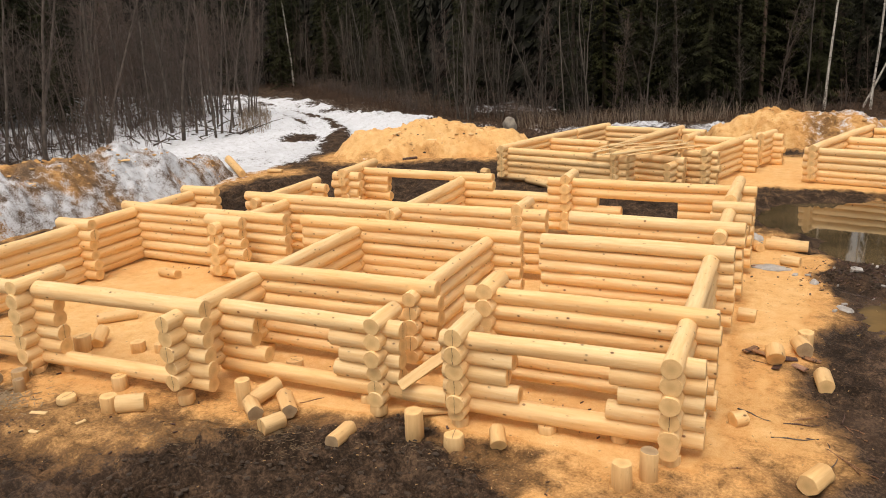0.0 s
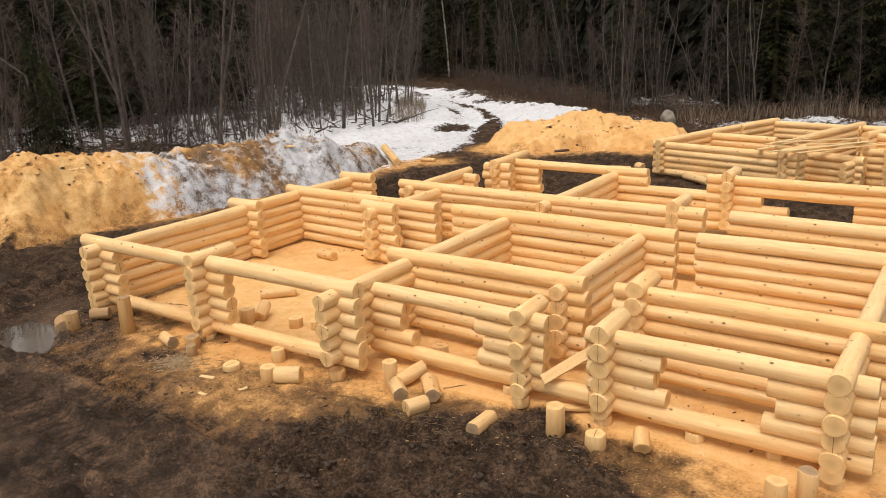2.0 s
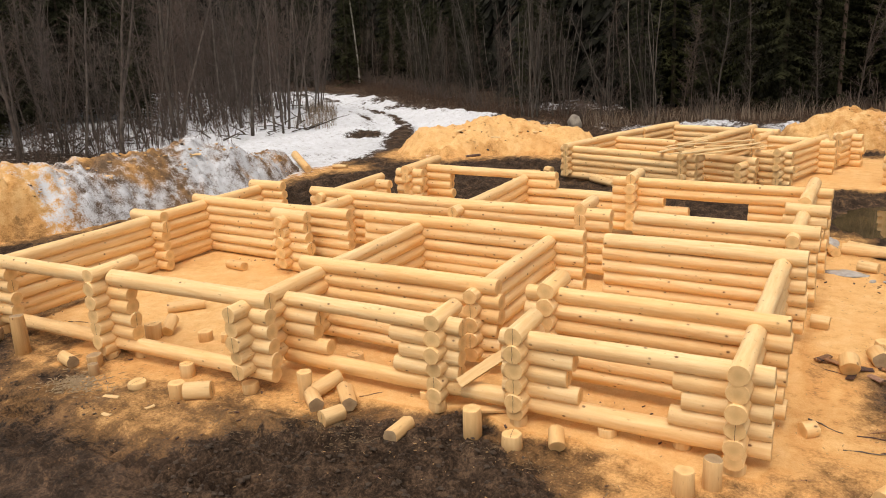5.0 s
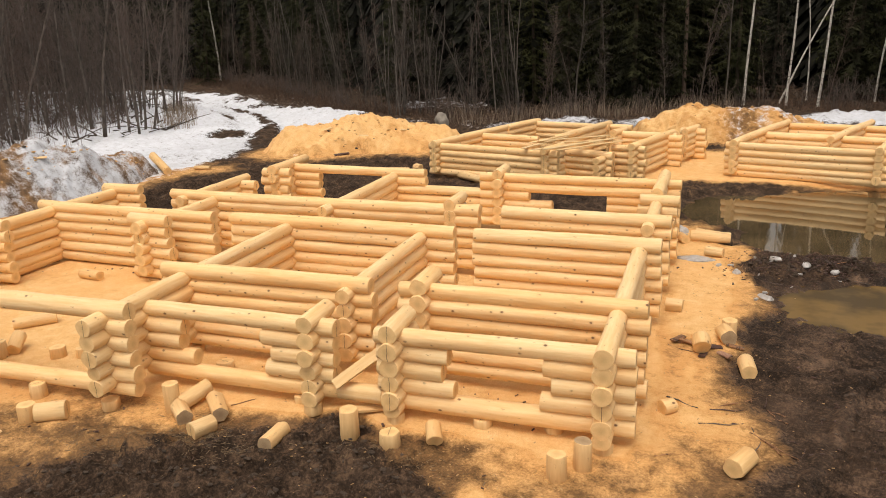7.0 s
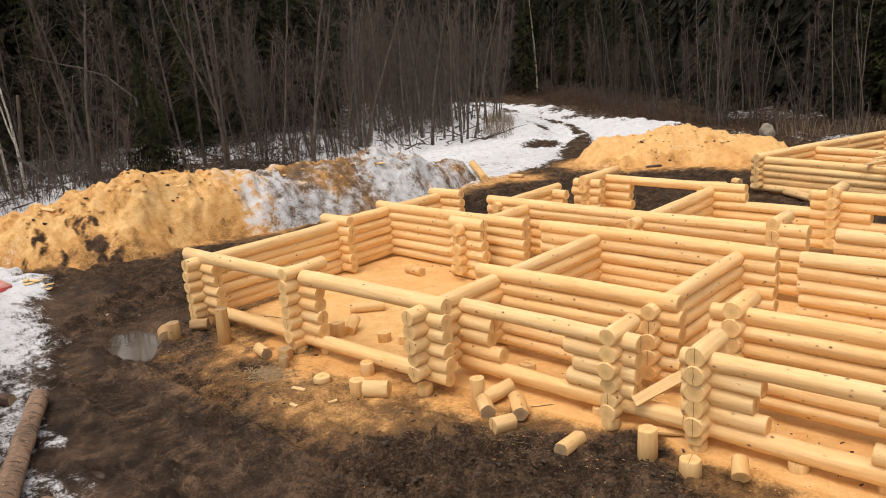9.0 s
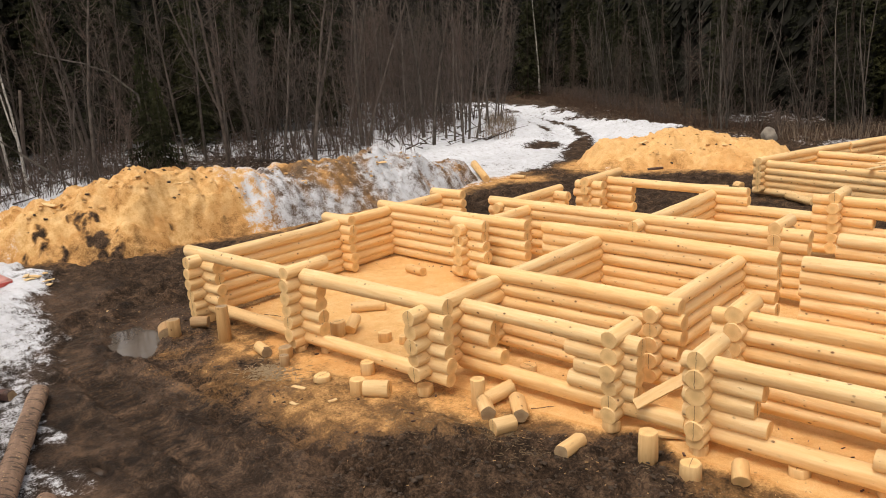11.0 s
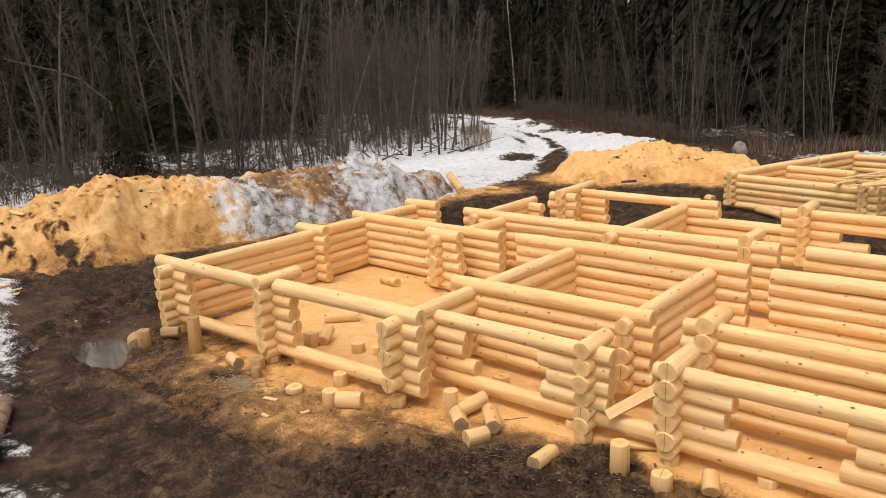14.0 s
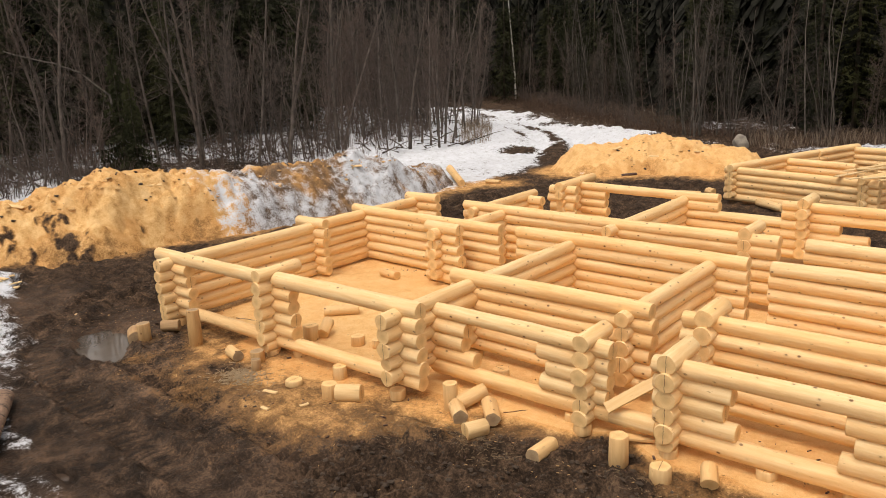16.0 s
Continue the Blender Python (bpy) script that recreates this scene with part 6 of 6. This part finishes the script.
for x, y, lx, ly, k, s in ((-18.4, 45.8, -1.3, -0.5, 0, 0.9), (-18.3, 46.3, -0.06, 0, 1, 1.0), (-18.8, 47.6, 0.4, 0.2, 0, 1.0), (-17.7, 47.6, 0.6, 0.2, 0, 0.8), (-16.4, 46.7, 1.4, 0.5, 0, 0.6), (-13.5, 47.6, -3.2, -1.0, 0, 0.7), (-12.5, 47.6, -0.7, -0.2, 0, 0.9), (-10.8, 46.7, -0.2, 0, 1, 1.0),
                             (-28.1, 57.2, -0.6, -0.3, 1, 1.0), (-27.0, 56.2, -1.4, -0.8, 0, 0.7), (-57.0, 86.1, -0.6, -0.4, 1, 1.1), (-43.0, 73.1, 0.9, 0.5, 0, 1.1), (-36.1, 64.3, -0.2, -0.1, 1, 1.0), (-7.6, 49.0, -0.5, 0, 0, 1.0), (1.5, 55.1, 0.7, 0, 0, 1.1), (10.9, 53.4, -0.6, 0, 1, 1.0)):
    single(GREY_STEMS[k], x, y, lx, ly, s, GREY_LABEL, "slender birches")
for x, y, k, s in ((-19.2, 47.0, 1, 1.0), (-17.4, 48.4, 0, 0.9), (-11.2, 48.0, 0, 0.9), (-14.6, 48.8, 1, 0.8), (-28.6, 58.0, 0, 1.0), (-36.8, 65.0, 1, 0.9), (-42.0, 72.0, 0, 1.0), (-33.0, 61.5, 1, 0.8), (-24.2, 53.6, 0, 0.8)):
    single(GREY_CLUMPS[k], x, y, 0, 0, s, "clump of grey leafless willow stems before dark spruces", "willow clumps")
for x, y, lx, ly, k, s in ((-39.7, 16.9, 0.35, 0.8, 0, 1.0), (-45.5, 19.3, -0.5, -1.2, 2, 1.1), (-49.0, 20.8, -0.2, -0.4, 0, 1.1), (-36.0, 22.5, 0, 0, 1, 1.0), (-40.2, 23.7, 0.3, 0.5, 2, 1.0), (-39.7, 22.2, -0.25, -0.45, 2, 1.0), (-35.7, 25.9, 0.6, 0.85, 2, 0.9),
                             (-36.5, 32.8, 0.2, 0.2, 1, 1.25), (-36.2, 33.0, 1.4, 1.5, 0, 1.0), (-33.8, 26.6, 0.5, 0.6, 1, 0.95), (-31.5, 34.1, 0.5, 0.5, 0, 1.0), (-34.7, 36.6, 0, 0, 0, 0.95), (-37.5, 38.0, 0.4, 0.4, 2, 1.0), (-31.0, 35.5, 0.4, 0.4, 2, 0.8), (-30.4, 35.6, 0.6, 0.5, 2, 0.75),
                             (-31.1, 37.0, 1.2, 1.0, 2, 0.8), (-30.5, 37.0, 1.95, 1.6, 2, 0.75), (-32.6, 40.0, 0.5, 0.4, 2, 0.85), (-35.8, 45.6, 0.8, 0.6, 2, 0.75), (-33.6, 42.2, -0.6, -0.4, 2, 0.8), (-37.2, 23.1, 0, 0, 2, 0.8)):
    single(POLES[k], x, y, lx, ly, s, POLE_LABEL, "alders")
for x, y, lx, ly, s in ((-38.6, 12.5, 0.3, 1.0, 0.9), (-38.5, 13.1, 0.4, 1.2, 1.0)):
    single(CROOKED, x, y, lx, ly, s, "crooked pale birch among alders", "birches")
for x, y, s in ((-6.4, 51.5, 1.0), (-4.2, 50.9, 1.15), (-2.6, 52.4, 1.1), (-8.6, 52.0, 0.95)):
    single(GREEN_SPRUCE, x, y, 0, 0, s, "yellow-green spruce with dense drooping boughs", "spruces")
for x, y, k, s in ((-36.4, 47.2, 0, 0.72), (-37.6, 48.6, 1, 0.85), (-35.7, 46.4, 3, 0.75), (-38.6, 49.8, 5, 0.8), (-36.9, 45.9, 1, 0.75), (-39.6, 51.0, 0, 0.8), (-34.6, 44.2, 5, 0.7), (-38.0, 47.4, 4, 0.7)):
    single(ALDERS[k], x, y, 0.4, 0.3, s, ALDER_LABEL, "alders")
single(YOUNG[0], -33.9, 7.2, 0, 0, 0.95, "young green spruce at the edge of the snow", "spruces")
single(YOUNG[0], -35.6, 5.6, 0, 0, 0.9, "young green spruce at the edge of the snow", "spruces")
single(YOUNG[1], -38.0, 20.0, 0, 0, 0.95, "young green spruce among leafless alders", "spruces")
single(YOUNG[1], -40.5, 20.6, 0, 0, 1.25, "young green spruce among leafless alders", "spruces")
for x, y, s in ((-47.5, 18.2, 0.8), (-51.5, 16.5, 0.85), (-44.5, 14.2, 0.6), (-46.0, 27.0, 0.8), (-44.0, 36.5, 0.85), (-41.5, 8.2, 0.6)):
    single(SPRUCES[2], x, y, 0, 0, s, SPRUCE_LABEL, "spruces")


def dead_pole(places, r, label, mat):
    """A branchless dead stem along a bent line of places."""
    co, faces = [], []
    rng = random.Random(int(places[0][0] * 100))
    pts = []
    for a, b2 in zip(places, places[1:]):
        pts += [Vector(a).lerp(Vector(b2), k / 5) + Vector((rng.gauss(0, 0.03), rng.gauss(0, 0.03), rng.gauss(0, 0.02))) for k in range(5)]
    pts.append(Vector(places[-1]))
    tube(co, faces, pts, [r * (1 - 0.55 * k / len(pts)) for k in range(len(pts))], 7)
    end = len(co) - 7
    faces.append(tuple(range(end, end + 7)))
    tagged(new("dead_trunk", mesh_of("dead_trunk", co, faces, mat)), label, "dead tree", "dead trunks")


dead_pole([(-30.96, 13.2, 0.2), (-31.8, 10.8, 2.55), (-32.6, 8.5, 4.79)], 0.065, "pale dead trunk leaning among the alders", PALE_BARK)
dead_pole([(-37.6, 18.8, 3.9), (-37.6, 18.8, 4.3), (-38.1, 17.7, 5.5), (-38.6, 16.6, 6.0), (-39.3, 14.8, 6.6)], 0.06, "thin bent dead stem caught between trees", PALE_BARK)
for base, tip, r in (((-34.1, 8.6, -0.3), (-34.2, 8.5, 6.1), 0.13), ((-34.7, 9.1, -0.3), (-34.7, 9.4, 4.6), 0.12), ((-39.3, 13.2, -0.3), (-39.1, 13.8, 4.9), 0.13), ((-40.6, 12.4, -0.3), (-40.5, 12.7, 3.0), 0.10), ((-45.1, 16.2, -0.3), (-44.9, 16.6, 3.1), 0.12)):
    dead_pole([base, tip], r, "broken grey dead trunk standing in snow", TRUNK)

sow(34, (-66, 4, -27, 60), 1.5, lambda x, y: 0.3 < depth_left(x, y) < 9.0 and seen(x, y), CLUMPS, CLUMP_LABEL, "tree", (0.75, 1.15), group="alder clumps")
sow(44, (-66, 4, -27, 60), 1.0, lambda x, y: (-0.2 if y < 32 else 4.0) < depth_left(x, y) < 8.0 and seen(x, y), BUSHES, "low leafless bush with many thin brown shoots", "bush", (0.6, 1.2), group="bare bushes")
sow(115, (-80, 0, -27, 66), 1.25, lambda x, y: 1.5 < depth_left(x, y) < 16 and seen(x, y), ALDERS, ALDER_LABEL, "tree", (0.65, 0.95), 2.5, group="alders")
sow(18, (-50, 37, -28, 56), 1.2, lambda x, y: 0.8 < depth_left(x, y) < 9, ALDERS, ALDER_LABEL, "tree", (0.6, 0.85), 2, group="alders")
sow(46, (-85, 0, -29, 72), 1.5, lambda x, y: 5 < depth_left(x, y) < 20 and seen(x, y), DIM_ALDERS, ALDER_LABEL, "tree", (0.6, 1.1), 3, group="alders")
sow(14, (-80, 30, -45, 72), 2.2, lambda x, y: 9 < depth_left(x, y) < 24 and 42 < math.degrees(math.atan2(-x, y)) < 58, SPRUCES[:2], SPRUCE_LABEL, "tree", (0.95, 1.15), 1, group="spruces")
sow(18, (-90, 12, -45, 40), 1.7, lambda x, y: 15 < depth_left(x, y) < 34 and 63 < math.degrees(math.atan2(-x, y)) < 75, SPRUCES[:2], SPRUCE_LABEL, "tree", (0.95, 1.2), 1, group="spruces")
sow(32, (-92, 0, -33, 80), 2.4, lambda x, y: 13 < depth_left(x, y) < 28 and seen(x, y), SPRUCES, SPRUCE_LABEL, "tree", (0.72, 1.0), 1, group="spruces")
sow(48, (-80, 46, 16, 100), 1.2, lambda x, y: 2.6 < depth_right(x, y) < 7 and seen(x, y), DIM_ALDERS, ALDER_LABEL, "tree", (0.55, 0.95), 3, group="alders")
sow(24, (-90, 46, 2, 105), 1.6, lambda x, y: 2.0 < depth_right(x, y) < 6 and seen(x, y), ALDERS, ALDER_LABEL, "tree", (0.55, 0.8), 3, group="alders")
sow(84, (-70, 42, 14, 96), 0.8, lambda x, y: -0.3 < depth_right(x, y) < 3.2 and seen(x, y), BUSHES, "low leafless bush with many thin brown shoots", "bush", (0.5, 0.9), group="bare bushes")
sow(24, (1, 50, 22, 62), 1.7, lambda x, y: 0.8 < depth_right(x, y) < 7.5, SPRUCES, SPRUCE_LABEL, "tree", (0.8, 1.1), 1, group="spruces")
def corridor(x, y):
    """The wood that closes the far end of the track."""
    return 97 < math.hypot(x, y) < 112 and 34 < math.degrees(math.atan2(-x, y)) < 58


sow(22, (-96, 50, -50, 96), 2.0, corridor, SPRUCES, SPRUCE_LABEL, "tree", (0.8, 1.1), 1, group="spruces")
sow(22, (-96, 50, -50, 96), 1.6, corridor, DIM_ALDERS, ALDER_LABEL, "tree", (0.8, 1.1), 3, group="alders")
sow(50, (-100, 48, 26, 118), 2.3, lambda x, y: 5.0 < depth_right(x, y) < 15 and seen(x, y), SPRUCES, SPRUCE_LABEL, "tree", (0.8, 1.2), 1, group="spruces")


def far_woods():
    """The close-standing spruces behind, one mesh."""
    rng = random.Random(91)
    co, faces = [], []
    k = 0
    while k < 620:
        x, y = rng.uniform(-135, 45), rng.uniform(-10, 130)
        if not (seen(x, y) and (26 < depth_left(x, y) < 62 or 12 < depth_right(x, y) < 50 or (math.hypot(x, y) > 114 and depth_right(x, y) > -30))):
            continue
        k += 1
        h, r = rng.uniform(19, 27), rng.uniform(2.0, 3.0)
        z = height_at(x, y)
        tube(co, faces, [Vector((x, y, z - 0.3)), Vector((x, y, z + h))], [0.18, 0.03], 4)
        tiers = 26
        for q in range(tiers):
            t = q / tiers
            lo, reach = z + h * (0.03 + 0.93 * t), r * (1 - t) ** 0.8
            off = rng.uniform(0, 6.28)
            for j in range(13):
                a = off + 6.283 * j / 13 + rng.gauss(0, 0.25)
                w, ln = 0.17, reach * rng.uniform(0.5, 1.2)
                base = len(co)
                co += [Vector((x, y, lo + 0.09 * h)), Vector((x + ln * math.cos(a - w), y + ln * math.sin(a - w), lo - 0.25 * ln)),
                       Vector((x + 1.15 * ln * math.cos(a), y + 1.15 * ln * math.sin(a), lo - 0.45 * ln)), Vector((x + ln * math.cos(a + w), y + ln * math.sin(a + w), lo - 0.25 * ln))]
                faces += [(base, base + 1, base + 2), (base, base + 2, base + 3)]
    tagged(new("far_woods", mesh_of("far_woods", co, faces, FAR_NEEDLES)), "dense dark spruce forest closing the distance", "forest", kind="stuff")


far_woods()


def brush(name, count, fits, box, tall, mat, label, seed):
    """Dead grass and thin shoots, one mesh."""
    rng = random.Random(seed)
    spots = []
    while len(spots) < count:
        x, y = rng.uniform(box[0], box[2]), rng.uniform(box[1], box[3])
        if fits(x, y) and seen(x, y):
            spots.append((x, y))
    zs = ground_height(np.array([s[0] for s in spots]), np.array([s[1] for s in spots]))
    co, faces = [], []
    for (x, y), z in zip(spots, zs):
        for _ in range(3):
            px, py = x + rng.gauss(0, 0.12), y + rng.gauss(0, 0.12)
            h, lx, ly, w = tall * rng.uniform(0.35, 1.25), rng.gauss(0, 0.28), rng.gauss(0, 0.28), 0.012
            a = rng.uniform(0, 3.14)
            c, s = w * math.cos(a), w * math.sin(a)
            base = len(co)
            co += [Vector((px - c, py - s, z - 0.05)), Vector((px + c, py + s, z - 0.05)), Vector((px + lx * h * 0.4 + c * 0.7, py + ly * h * 0.4 + s * 0.7, z + h * 0.6)), Vector((px + lx * h * 0.4 - c * 0.7, py + ly * h * 0.4 - s * 0.7, z + h * 0.6)), Vector((px + lx * h, py + ly * h, z + h))]
            faces += [(base, base + 1, base + 2, base + 3), (base + 3, base + 2, base + 4)]
    tagged(new(name, mesh_of(name, co, faces, mat)), label, "undergrowth", kind="stuff")


brush("dry_brush", 6500, lambda x, y: -1.5 - 3.5 * min(1.0, max(0.0, (-x - 30) / 12)) < depth_right(x, y) < 2.5 and depth_left(x, y) < 2 and y > 40, (-90, 42, 24, 100), 0.48, DRY_GRASS, "reddish brown dead grass and brush along the forest edge", 3)
brush("thin_shoots", 2400, lambda x, y: (-0.8 if y < 32 else 4.0) < depth_left(x, y) < 16, (-70, 2, -26, 60), 1.3, TWIG, "thin leafless shoots standing in the snow", 4)
brush("pale_grass", 520, lambda x, y: (-1.6 < depth_left(x, y) < 0.8 and 37 < y < 49) or (-1.6 < depth_right(x, y) < 0.6 and -14 < x < 2), (-42, 36, 4, 54), 1.0, PALE_GRASS, "pale dry grass standing along the forest edge", 6)


def fallen_branches():
    """Fallen stems and branches on the snow of the wood, one mesh."""
    rng = random.Random(8)
    co, faces, spots = [], [], []
    while len(spots) < 620:
        x, y = rng.uniform(-62, -26), rng.uniform(4, 60)
        if -0.5 < depth_left(x, y) < 18 and seen(x, y):
            spots.append((x, y))
    zs = ground_height(np.array([s[0] for s in spots]), np.array([s[1] for s in spots]))
    for (x, y), z in zip(spots, zs):
        a, ln = rng.uniform(0, 6.28), rng.uniform(0.6, 3.2)
        pts = bend_line(Vector((x, y, z + rng.uniform(0.0, 0.15))), Vector((math.cos(a), math.sin(a), rng.uniform(0, 0.5))), ln, 4, 0.12, rng)
        r = rng.uniform(0.015, 0.065)
        tube(co, faces, pts, [r * (1 - 0.2 * q) for q in range(5)], 4)
    tagged(new("fallen_branches", mesh_of("fallen_branches", co, faces, DARK_TWIG)), "fallen dark branches lying on the forest snow", "undergrowth", kind="stuff")


fallen_branches()
